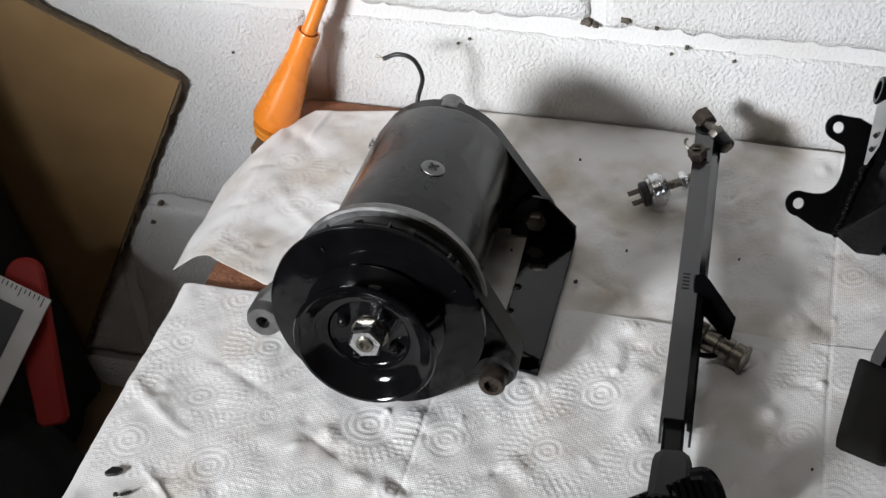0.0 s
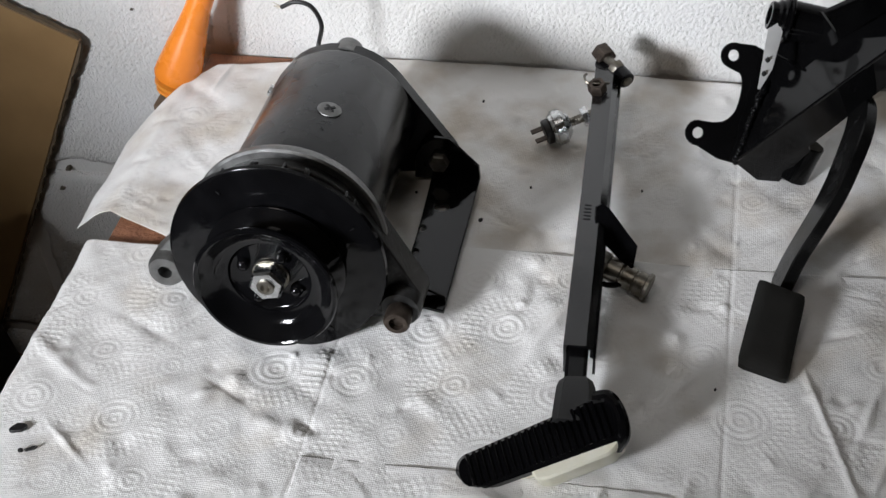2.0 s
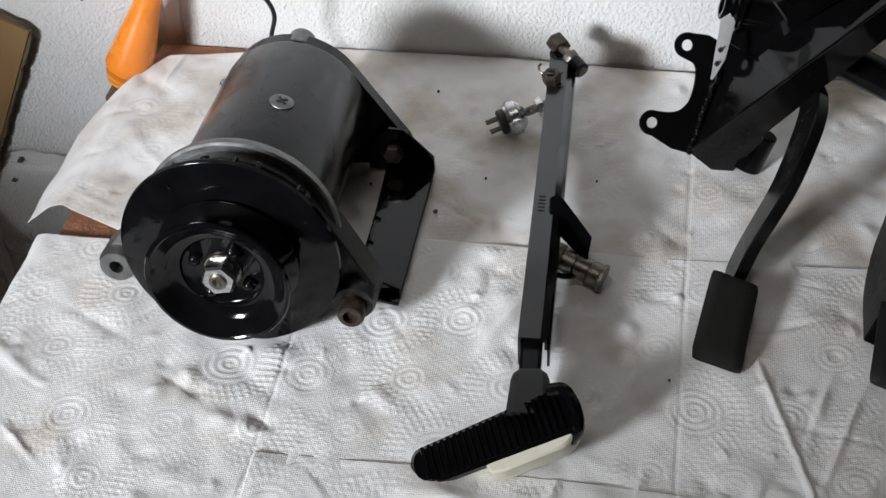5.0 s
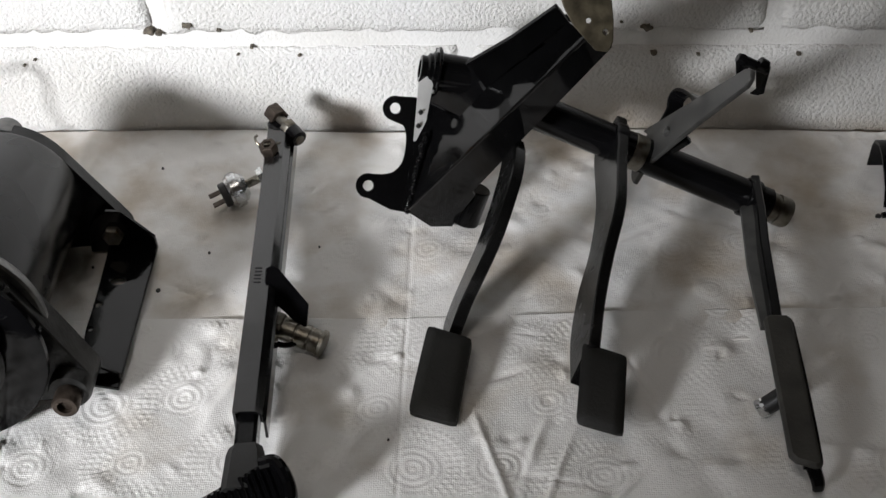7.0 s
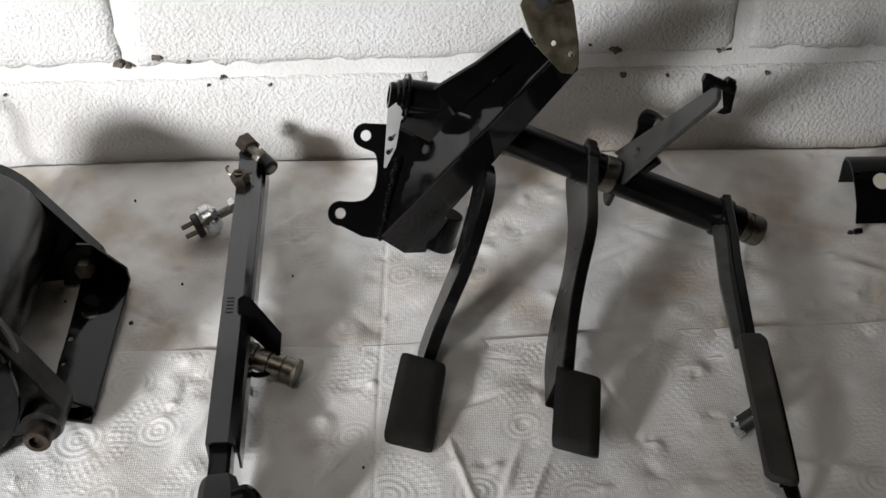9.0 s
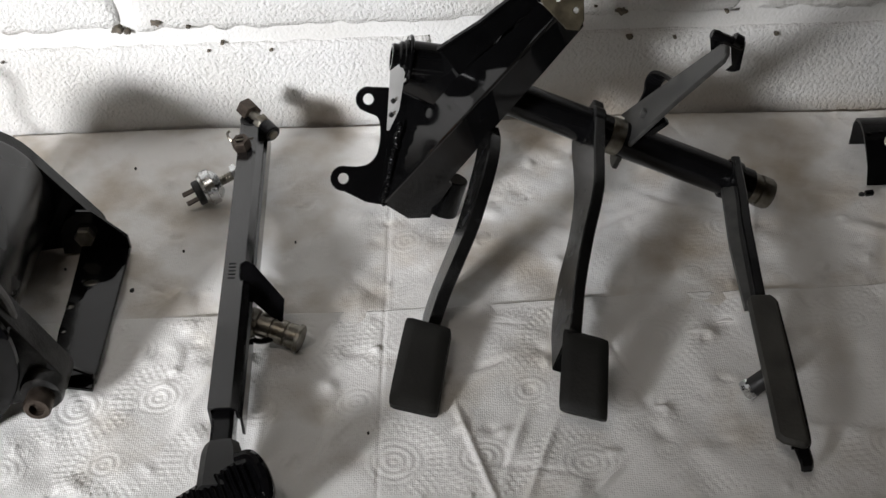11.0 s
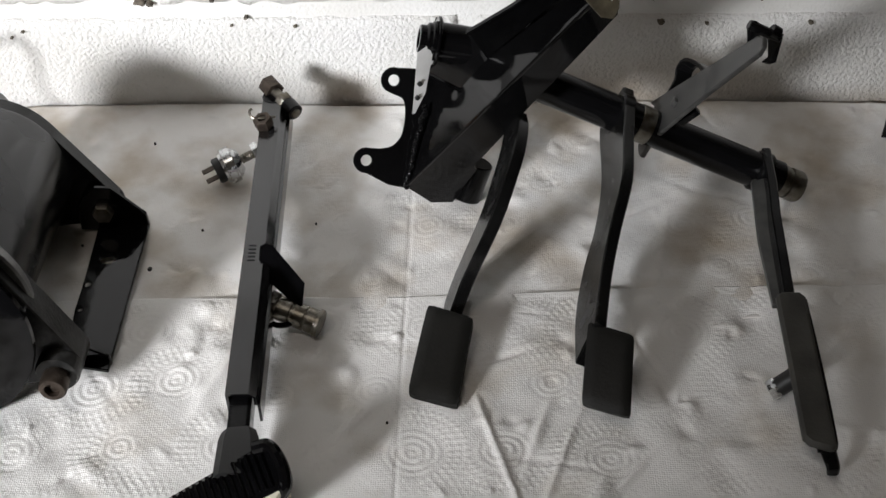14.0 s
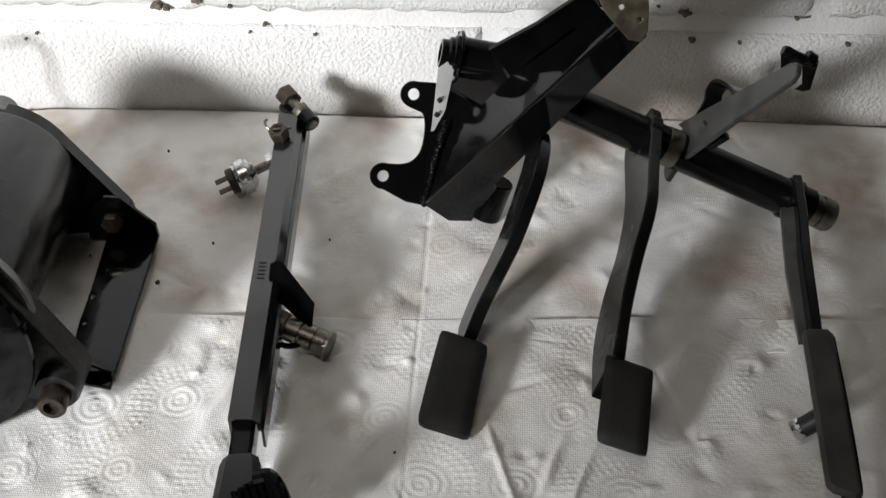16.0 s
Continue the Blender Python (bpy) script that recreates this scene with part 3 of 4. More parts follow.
    # Black plug stands in for the shade inside the lug's bore
    part("lug_hole_shade", rod(bmesh.new(), at(-0.0785, -0.026, -0.034), at(-0.0785, -0.026, -0.020), 0.0048), M_INK_SHADE, bracket)
    bm = hull(bmesh.new(), [(0, 0, 0.056), (0.070, -0.038, 0.0130)], -0.040, -0.019, m)
    part("mounting_lug", bm, M_ALUDARK, bracket, "thinly black painted casting")
    part("lug_boss", lathe(bmesh.new(), [(0, -0.040), (0.0122, -0.040), (0.0130, -0.013), (0.0118, -0.010), (0, -0.010)], m @ Matrix.Translation((0.070, -0.038, 0)), 32), M_ALUDARK, bracket)
    part("bolt_head", lathe(bmesh.new(), [(0, -0.010), (0.0078, -0.010), (0.0082, -0.009), (0.0082, 0.0005), (0.0072, 0.002), (0.0045, 0.002), (0.0045, -0.002), (0, -0.002)], m @ Matrix.Translation((0.070, -0.039, 0)), 24), M_RUST, bracket, "rusty bolt end in the lug")
    for k in range(11):
        ang = 2 * math.pi * (k + 0.15) / 11
        mm = m @ Matrix.Rotation(ang, 4, "Z") @ Matrix.Translation((0.0525, 0, -0.0175)) @ Matrix.Rotation(radians(24), 4, "Y")
        part("vent_rib", slab(bmesh.new(), [(-0.0105, -0.010), (0.0045, -0.010), (0.0065, 0.004), (0.0000, 0.010), (-0.0105, 0.010)], 0.0032, mm @ pose(0, 0.0016, 0, 90, 0, 0), bevel=0.0005), M_ALUDARK, bracket)
    # Solid core, coloured black for the shade behind the vents
    part("inner_shade_core", lathe(bmesh.new(), [(0, -0.030), (0.049, -0.030), (0.049, -0.016), (0, -0.016)], m, 48), M_INK_SHADE, bracket)
    # fan and pulley
    prof = [(0.018, -0.0016), (0.0640, -0.0016), (0.0657, -0.0040), (0.0662, -0.0030), (0.0657, -0.0004), (0.0640, 0.0004), (0.0440, 0.0008), (0.0405, 0.0016), (0.018, 0.0016), (0.018, -0.0016)]
    fan = part("cooling_fan", lathe(bmesh.new(), prof, m, 128), M_GLOSS, ob, "glossy black pressed steel fan disc")
    for k in range(10):
        ang = 2 * math.pi * (k + 0.2) / 10
        mm = m @ Matrix.Rotation(ang, 4, "Z") @ Matrix.Translation((0.0535, 0, -0.0070)) @ Matrix.Rotation(radians(20), 4, "Z")
        part("fan_blade", block(bmesh.new(), (0.021, 0.0016, 0.0110), mm, 0.0004, 1), M_GLOSS, fan)
    for k in range(4):
        ang = 2 * math.pi * k / 4 + 0.55
        mm = m @ Matrix.Translation((0.056 * math.cos(ang), 0.056 * math.sin(ang), 0.0004)) @ Matrix.Rotation(ang, 4, "Z")
        part("fan_dimple", block(bmesh.new(), (0.004, 0.0022, 0.0012), mm, 0.0005), M_GLOSS, fan)
    prof = [(0.0, 0.0010), (0.0400, 0.0012), (0.0422, 0.0030), (0.0426, 0.0044), (0.0418, 0.0054), (0.0330, 0.0115), (0.0325, 0.0160), (0.0415, 0.0228), (0.0428, 0.0242), (0.0430, 0.0256), (0.0422, 0.0270), (0.0404, 0.0272), (0.0388, 0.0262), (0.0335, 0.0196), (0.0290, 0.0166), (0.0262, 0.0160), (0.0252, 0.0158), (0.0244, 0.0140), (0.0225, 0.0128), (0, 0.0128)]
    pulley = part("pulley", lathe(bmesh.new(), prof, m, 128), M_GLOSS, ob, "glossy black dished belt pulley")
    for k in range(4):
        ang = 2 * math.pi * k / 4 + radians(62)
        mm = m @ Matrix.Translation((0.0172 * math.cos(ang), 0.0172 * math.sin(ang), 0.0128))
        part("rivet", lathe(bmesh.new(), [(0.0040, 0), (0.0040, 0.0020), (0.0036, 0.0038), (0.0026, 0.0052), (0.0013, 0.0059), (0, 0.0061)], mm, 20), M_GLOSS, pulley)
    part("washer", lathe(bmesh.new(), [(0, 0.0126), (0.0112, 0.0126), (0.0114, 0.0130), (0.0112, 0.0138), (0, 0.0138)], m, 40), M_STEEL, ob)
    mn = m @ Matrix.Rotation(radians(12), 4, "Z")
    nut = lathe(bmesh.new(), [(0, 0.0132), (0.0106, 0.0132), (0.0110, 0.0140), (0.0110, 0.0225), (0.0096, 0.0242), (0.0058, 0.0242), (0.0054, 0.0232), (0, 0.0232)], mn, 6)
    part("nut", nut, M_ZINC, ob, "bright zinc plated hexagon nut")
    part("shaft_end", lathe(bmesh.new(), [(0, 0.020), (0.0053, 0.020), (0.0053, 0.0250), (0.0046, 0.0256), (0.0030, 0.0256), (0.0016, 0.0236), (0, 0.0232)], m, 24), M_STEEL, ob)
    # rear end
    rear = part("rear_end_bracket", hull(bmesh.new(), [(0, 0, 0.0488), (0.066, -0.030, 0.0125)], -0.180, -0.168, m), M_SATIN, ob)
    part("rear_lug", rod(bmesh.new(), at(0.004, 0.0405, -0.186), at(0.004, 0.0405, -0.171), 0.0095, 24), M_ALU, rear, "bare grey lug")
    # mounting bracket beside the barrel
    bm = slab(bmesh.new(), [(-0.0215, -0.150), (-0.0200, -0.200), (-0.0185, -0.258), (-0.0100, -0.277), (0.0115, -0.281), (0.0125, -0.150), (0.0110, -0.1465), (-0.0200, -0.1465)], 0.003, pose(0, 0, 0.0055), [circle(-0.0085, -0.183, 0.0042, 16, 1.3), circle(-0.0175, -0.206, 0.0028, 12, 1, 0), circle(-0.0172, -0.229, 0.0020, 12, 1.0)], 0.0006)
    mount = part("mounting_bracket", bm, M_GLOSS, ob, "gloss black folded steel bracket")
    bm = slab(bmesh.new(), [(-0.034, 0.004), (-0.0330, 0.024), (-0.027, 0.034), (-0.0185, 0.0405), (-0.0080, 0.0400), (0.0120, 0.0175), (0.0125, 0.006)], 0.0032, pose(0, -0.1465, 0, 90, 0, 0), bevel=0.0006)
    part("bracket_ear", bm, M_GLOSS, mount)
    bm = hexagon(bmesh.new(), (-0.0155, -0.1495, 0.021), (-0.0155, -0.1555, 0.0215), 0.0072)
    part("bracket_bolt", bm, M_STEEL, mount, "worn grey hexagon bolt")
    bm = slab(bmesh.new(), [(-0.014, 0.004), (-0.0145, 0.022), (-0.010, 0.024), (0.0112, 0.0115), (0.0116, 0.004)], 0.0028, pose(0, -0.2705, 0, 90, 0, 0), bevel=0.0005)
    part("bracket_ear", bm, M_GLOSS, mount)
    # lead
    line = spline([(-0.118, -0.118, 0.030), (-0.123, -0.075, 0.030), (-0.1245, -0.056, 0.044), (-0.1205, -0.054, 0.062), (-0.1265, -0.054, 0.077), (-0.138, -0.054, 0.0805), (-0.1495, -0.054, 0.0752)], 10)
    lead = part("lead", sweep(bmesh.new(), line, round_section(0.0017), (0, 1, 0.05)), M_WIRE, ob, "black insulated lead with a frayed end")
    bm = bmesh.new()
    rng = random.Random(3)
    for _ in range(7):
        q = Vector((-0.1495 - 0.0045 + rng.uniform(-0.002, 0.002), -0.054 + rng.uniform(-0.003, 0.003), 0.0752 + rng.uniform(-0.002, 0.004)))
        rod(bm, (-0.1490, -0.054, 0.0755), q, 0.00022, 5, 0.00005)
    part("strands", bm, M_COPPER, lead)


# ---- the ribbed foot pedal on its long arm ----
def make_foot_pedal():
    ob = thing("clutch_pedal", (0.092, -0.2, 0), "black painted pedal arm with ribbed footpad, lying on paper towel", "pedal")
    side = (1, 0.02, 0)
    p, q = Vector((0.0905, -0.052, 0.0305)), Vector((0.1000, -0.3255, 0.0255))
    # folded channel with its open side down
    t = 0.0016
    chan = [(-0.0085, 0.012), (0.0045, 0.012), (0.0085, 0.0085), (0.0085, 0.0035), (0.0102, 0.0025), (0.0102, -0.012), (0.0102 - t, -0.012), (0.0102 - t, 0.0015), (0.0085 - t, 0.0025), (0.0085 - t, 0.008), (0.004, 0.012 - t), (-0.0085 + t, 0.012 - t), (-0.0085 + t, -0.012), (-0.0085, -0.012)]
    arm = part("arm", sweep(bmesh.new(), [p + (q - p) * k / 8 for k in range(9)], chan, side), M_ARM, ob, "glossy black folded steel channel")
    # rounded nose of the channel
    nose = slab(bmesh.new(), circle(0, 0, 0.0082, 20), 0.0018, Matrix.Translation(p + Vector((-0.0012, 0.0005, 0.0105))), bevel=0.0004)
    part("arm_nose", nose, M_SATIN, arm)
    bm = bmesh.new()
    for k in range(5):
        c = p + (q - p) * (0.56 + 0.012 * k) + Vector((-0.003, 0, 0.0121))
        block(bm, (0.0045, 0.0011, 0.0004), Matrix.Translation(c), 0)
    part("stamped_number_bars", bm, M_GLOSS, arm)
    # inner bar and socket
    s0, s1 = Vector((0.0985, -0.305, 0.0245)), Vector((0.1015, -0.362, 0.0250))
    part("inner_bar", sweep(bmesh.new(), [s0, s1], bar_section(0.0125, 0.016, 0.002), side), M_SATIN, ob)
    sock = sweep(bmesh.new(), [Vector((0.1012, -0.3465, 0.025)), Vector((0.1018, -0.352, 0.025)), Vector((0.1035, -0.378, 0.024))], lambda k: bar_section(0.019 + 0.006 * k, 0.019 + 0.003 * k, 0.004), side)
    part("socket", sock, M_BLACKPLASTIC, ob)
    # footpad: a long rounded shoe with ribs
    lo, hi = Vector((0.0480, -0.4020, 0.0085)), Vector((0.1205, -0.3775, 0.0385))
    u = (hi - lo).normalized()
    v = Vector((0.10, -0.93, -0.35))
    v = (v - u * v.dot(u)).normalized()
    n = u.cross(v) * -1
    if n.z < 0:
        n = -n
    length = (hi - lo).length
    mp = Matrix((u, v, n)).transposed().to_4x4()
    mp.translation = lo
    out = []
    for k in range(13):
        ang = math.pi / 2 + math.pi * k / 12
        out.append((0.008 * math.cos(ang), 0.0115 * math.sin(ang)))
    for k in range(13):
        ang = -math.pi / 2 + math.pi * k / 12
        out.append((length + 0.010 * math.cos(ang), 0.0140 * math.sin(ang)))
    pad = part("footpad", slab(bmesh.new(), out, 0.0105, mp @ Matrix.Translation((0, 0, -0.0105)), bevel=0.003), M_GLOSS, ob, "glossy black ribbed rubber footpad")
    for k in range(21):
        x = 0.002 + k * 0.0040
        w = 0.0195 + 0.004 * k / 20
        part("rib", sweep(bmesh.new(), [mp @ Vector((x, w * (j / 6 - 0.5), 0.0004 * (1 - (2 * j / 6 - 1) ** 2) - 0.0002)) for j in range(7)], bar_section(0.0024, 0.0026, 0.0008), u), M_GLOSS, pad)
    rim = spline([mp @ Vector((length - 0.002, -0.0125, 0.0008)), mp @ Vector((length + 0.006, -0.009, 0.0018)), mp @ Vector((length + 0.0085, 0.002, 0.0014)), mp @ Vector((length + 0.006, 0.012, -0.003)), mp @ Vector((length - 0.001, 0.0145, -0.010))], 6)
    part("raised_rim", sweep(bmesh.new(), rim, round_section(0.0038, 10), n), M_GLOSS, pad)
    # pale block under the front edge of the footpad
    b = bmesh.new()
    outline = [(0.0190, -0.0005), (0.0330, 0.0015), (0.0350, 0.0085), (0.0420, 0.0100), (0.0770, 0.0100), (0.0850, 0.0060), (0.0860, -0.0020), (0.0190, -0.0045)]
    slab(b, outline, 0.0150, mp @ Matrix.Translation((0, 0.0095, -0.0180)), bevel=0.0012)
    part("liner_block", b, M_WHITEBLOCK, ob, "off-white moulded block under the footpad")
    # bent tab and steel pin at the side
    tab = quad_plate(bmesh.new(), [(0.0985, -0.2090, 0.0425), (0.1020, -0.2065, 0.0430), (0.1070, -0.2095, 0.0420), (0.1265, -0.2290, 0.0300), (0.1250, -0.2370, 0.0190), (0.1190, -0.2360, 0.0200), (0.1040, -0.2290, 0.0330), (0.0990, -0.2200, 0.0410)], 0.003, (-0.3, 0.6, -0.5))
    part("pin_tab", tab, M_GLOSS, ob, "glossy black bent steel tab")
    line = spline([(0.1235, -0.2350, 0.0205), (0.1225, -0.2410, 0.0150), (0.1170, -0.2450, 0.0110), (0.1090, -0.2450, 0.0095), (0.1030, -0.2420, 0.0110)], 6)
    part("pin_loop", sweep(bmesh.new(), line, round_section(0.0019, 10), (0, 0, 1)), M_GLOSS, ob)
    a0, a1 = Vector((0.1020, -0.2320, 0.0160)), Vector((0.1360, -0.2440, 0.0090))
    d = (a1 - a0).normalized()
    prof = [(0, 0), (0.0050, 0), (0.0050, 0.008), (0.0078, 0.008), (0.0080, 0.009), (0.0080, 0.0165), (0.0070, 0.017), (0.0070, 0.018), (0.0080, 0.0185), (0.0080, 0.026), (0.0071, 0.0265), (0.0071, 0.0275), (0.0080, 0.028), (0.0080, 0.0335), (0.0092, 0.0342), (0.0092, 0.0362), (0.0084, 0.0368), (0, 0.0368)]
    part("pivot_pin", lathe(bmesh.new(), prof, axes(a0, a0 + d), 28), M_STEEL, ob, "worn bare steel pin")
    part("pin_nut", hexagon(bmesh.new(), a0 + d * 0.002, a0 + d * 0.008, 0.0095), M_STEEL, ob)
    # bolts at the top of the arm
    b0, b1 = Vector((0.0860, -0.0420, 0.0440)), Vector((0.1040, -0.0640, 0.0390))
    d = (b1 - b0).normalized()
    part("bolt_shank", rod(bmesh.new(), b0, b1 + d * 0.004, 0.0036), M_STEEL, ob)
    part("hex_head", hexagon(bmesh.new(), b0 + d * 0.006, b0 - d * 0.005, 0.0075, 0.0036), M_RUST, ob, "brown oxidised hexagon bolt head")
    part("locking_nut", hexagon(bmesh.new(), b0 + d * 0.015, b0 + d * 0.021, 0.0068), M_STEEL, ob)
    part("bolt_end", rod(bmesh.new(), b0 + d * 0.021, b0 + d * 0.0315, 0.0062, bore=0.003), M_SATIN, ob)
    c = Vector((0.0865, -0.0850, 0.0430))
    nut = part("castle_nut", hexagon(bmesh.new(), c - Vector((0, 0, 0.0006)), c + Vector((-0.001, -0.001, 0.0065)), 0.0068, 0.0035), M_RUST, ob, "oxidised nut with split pin")
    part("split_pin", sweep(bmesh.new(), spline([c + Vector(w) for w in ((0.008, 0.002, 0.005), (0.0, 0.0005, 0.0055), (-0.0075, 0.001, 0.005), (-0.0100, 0.004, 0.008), (-0.0085, 0.006, 0.009))], 5), round_section(0.0009, 8), (0, 1, 0)), M_STEEL, nut)
    # switch screwed to the arm
    e0, e1 = Vector((0.0810, -0.0840, 0.0200)), Vector((0.0450, -0.1010, 0.0105))
    d = (e1 - e0).normalized()
    sw = part("switch_body", lathe(bmesh.new(), [(0, 0.0150), (0.0070, 0.0150), (0.0100, 0.0175), (0.0112, 0.0195), (0.0130, 0.0202), (0.0130, 0.0264), (0.0114, 0.0272), (0.0108, 0.0290), (0, 0.0290)], axes(e0, e0 + d), 28), M_ZINC, ob, "bright plated switch body")
    part("stem", lathe(bmesh.new(), [(0.0034, -0.004)] + [(0.0034 - 0.0004 * (k % 2), 0.001 * k) for k in range(18)], axes(e0, e0 + d), 18), M_STEEL, sw)
    part("lock_nut", hexagon(bmesh.new(), e0 + d * 0.001, e0 + d * 0.0055, 0.0072), M_ZINC, sw)
    part("switch_cap", rod(bmesh.new(), e0 + d * 0.0290, e0 + d * 0.0345, 0.0092, 24, 0.001), M_BLACKPLASTIC, sw, "black moulded terminal cap")
    x = Vector((0, 0, 1)).cross(d).normalized()
    for s in (-0.0055, 0.0055):
        base = e0 + d * 0.034 + x * s
        part("terminal", block(bmesh.new(), (0.0045, 0.0011, 0.0100), axes(base + d * 0.004, base + d * 0.008), 0.0002, 1), M_RUST, sw)


# ---- the pedal box ----
def make_pedal_box():
    ob = thing("pedal_box", (0.27, -0.16, 0), "black painted pedal box with three pedals on one shaft", "pedal box")
    # tapered trough, rising from the towel towards its end plate
    back = Vector((0.25, 0.80, -0.55)).normalized()
    away_front, away_web, away_wall = Vector((-0.02, 0.95, 0.30)), Vector((0.85, 0.25, -0.46)), Vector((0.04, 0.92, 0.40))
    foot = [(0.1845, -0.1207, 0.0165), (0.2010, -0.1200, 0.0018), (0.2160, -0.1195, 0.0015), (0.2215, -0.1190, 0.0120), (0.2323, -0.1252, 0.0343), (0.2304, -0.1269, 0.0390)]
    flange = quad_plate(bmesh.new(), foot + [(0.2456, -0.1347, 0.0654), (0.2660, -0.1461, 0.1028), (0.2901, -0.1587, 0.1444), (0.3123, -0.1707, 0.1837), (0.2973, -0.1738, 0.1927)], 0.0025, away_front)
    part("side_flange", flange, M_BOX, ob, "black flat flange with a notched foot")
    part("flange_rim", sweep(bmesh.new(), [(0.1843, -0.1206, 0.0168), (0.2408, -0.1472, 0.1045), (0.2972, -0.1740, 0.1930)], round_section(0.0011, 8), (1, 0, 0)), M_BOX, ob)
    web = quad_plate(bmesh.new(), [(0.1844, -0.1193, 0.0160), (0.1983, -0.0883, 0.0588), (0.2046, -0.0777, 0.0764), (0.2240, -0.1020, 0.0980), (0.2394, -0.1183, 0.1187), (0.2788, -0.1482, 0.1753), (0.2872, -0.1511, 0.1894), (0.2971, -0.1745, 0.1935)], 0.0022, away_web)
    part("inner_web", web, M_BOX, ob, "glossy black sloping web inside the trough")
    part("upper_face", quad_plate(bmesh.new(), [(0.1982, -0.0846, 0.0849), (0.2052, -0.0921, 0.0865), (0.2351, -0.1252, 0.0913), (0.2394, -0.1183, 0.1187), (0.2269, -0.1003, 0.1263), (0.2118, -0.0843, 0.1221), (0.2062, -0.0772, 0.1232)], 0.0022, (0.73, 0.62, -0.27)), M_BOX, ob)
    part("fold_edge", sweep(bmesh.new(), [(0.1985, -0.0850, 0.0850), (0.2052, -0.0925, 0.0864), (0.2345, -0.1252, 0.0912)], round_section(0.0012, 8), (0, 0, 1)), M_BOX, ob)
    part("trough_wall", quad_plate(bmesh.new(), [(0.2394, -0.1183, 0.1187), (0.2872, -0.1511, 0.1894), (0.2797, -0.1566, 0.2028), (0.2539, -0.1419, 0.1716), (0.2272, -0.1293, 0.1452)], 0.002, away_wall), M_BOX, ob)
    part("trough_lip", sweep(bmesh.new(), [(0.2272, -0.1296, 0.1454), (0.2539, -0.1422, 0.1718), (0.2797, -0.1569, 0.2030)], bar_section(0.0026, 0.0034, 0.0006), (1, 0, 0)), M_BOX, ob)
    for w in ((0.2330, -0.1240, 0.0925), (0.2385, -0.1200, 0.1080)):
        part("weld_spot", lathe(bmesh.new(), [(0, -0.002), (0.0022, -0.001), (0.0026, 0.0006), (0.0015, 0.0020), (0, 0.0025)], axes(w, Vector(w) - away_web), 14), M_BOX, ob)
    rear = [Vector(w) + back * 0.022 for w in ((0.1990, -0.0840, 0.0830), (0.2230, -0.0960, 0.1160), (0.2820, -0.1530, 0.1970), (0.2940, -0.1720, 0.1880), (0.2430, -0.1140, 0.0840))]
    part("rear_panel", quad_plate(bmesh.new(), rear, 0.002, back), M_BOX, ob)
    part("foot_tube", rod(bmesh.new(), (0.2240, -0.1130, 0.0010), (0.2330, -0.1060, 0.0260), 0.0110, 28), M_BOX, ob)
    bm = bmesh.new()
    rng = random.Random(9)
    for k in range(26):
        w = Vector((0.1850, -0.1205, 0.0175)).lerp(Vector((0.1985, -0.0960, 0.066)), k / 25)
        lump = bmesh.new()
        bmesh.ops.create_icosphere(lump, subdivisions=2, radius=0.0019 * rng.uniform(0.8, 1.35))
        lump.transform(Matrix.Translation(w + Vector((rng.uniform(-0.0007, 0.0007), -0.0012, rng.uniform(-0.0006, 0.0006)))))
        add_in(bm, lump)
    part("weld_bead", bm, M_BOX, ob, "lumpy glossy weld bead")["kind"] = "stuff"
    # eared side plate
    h1, h2 = Vector((0.1581, -0.1148, 0.0348)), Vector((0.1772, -0.0814, 0.0768))
    nrm = Vector((-0.2446, 0.8101, -0.5328)).normalized()
    yy = (h2 - h1).normalized()
    xx = yy.cross(nrm)
    mp = Matrix((xx, yy, nrm)).transposed().to_4x4()
    mp.translation = h1
    inv = mp.inverted()
    flat = lambda w: tuple((inv @ Vector(w))[:2])  # noqa: E731
    r = 0.0088
    d = (h2 - h1).length
    out = [flat((0.1840, -0.1203, 0.0150)), flat((0.1727, -0.1212, 0.0185))]
    foot = math.atan2(out[1][1], out[1][0])
    sgn = 1 if xx.x > 0 else -1
    out += [(sgn * r * math.cos(t), r * math.sin(t)) for t in (radians(g) for g in range(290, 80, -20))]
    bay = [(0.1677, -0.1085, 0.0399), (0.1752, -0.1062, 0.0400), (0.1813, -0.1016, 0.0441), (0.1840, -0.0959, 0.0517), (0.1846, -0.0901, 0.0602), (0.1828, -0.0871, 0.0656), (0.1780, -0.0868, 0.0684)]
    out += [flat(w) for w in spline(bay, 3)]
    out += [(sgn * r * math.cos(t), d + r * math.sin(t)) for t in (radians(g) for g in range(270, 70, -20))]
    out += [flat(w) for w in ((0.1908, -0.0744, 0.0813), (0.2060, -0.0760, 0.0740), (0.2010, -0.0944, 0.0482))]
    bm = slab(bmesh.new(), out, 0.003, mp, [circle(0, 0, 0.0038), circle(0, d, 0.0038)], 0.0006)
    part("eared_plate", bm, M_BOX, ob, "glossy black plate with two eared holes")
    # bare strip with slots, its colour lightened for caught light, and the pivot boss
    strip = [(0.1918, -0.1397, 0.0919), (0.1933, -0.1270, 0.1045), (0.1951, -0.1120, 0.1193), (0.2043, -0.1041, 0.1219), (0.2010, -0.1179, 0.1093), (0.1984, -0.1284, 0.0997)]
    sp = part("slotted_strip", quad_plate(bmesh.new(), strip, 0.0018, (1, 0.3, -0.1)), M_LITGREY, ob, "bare grey strip with two slots, coloured pale for the light it catches")
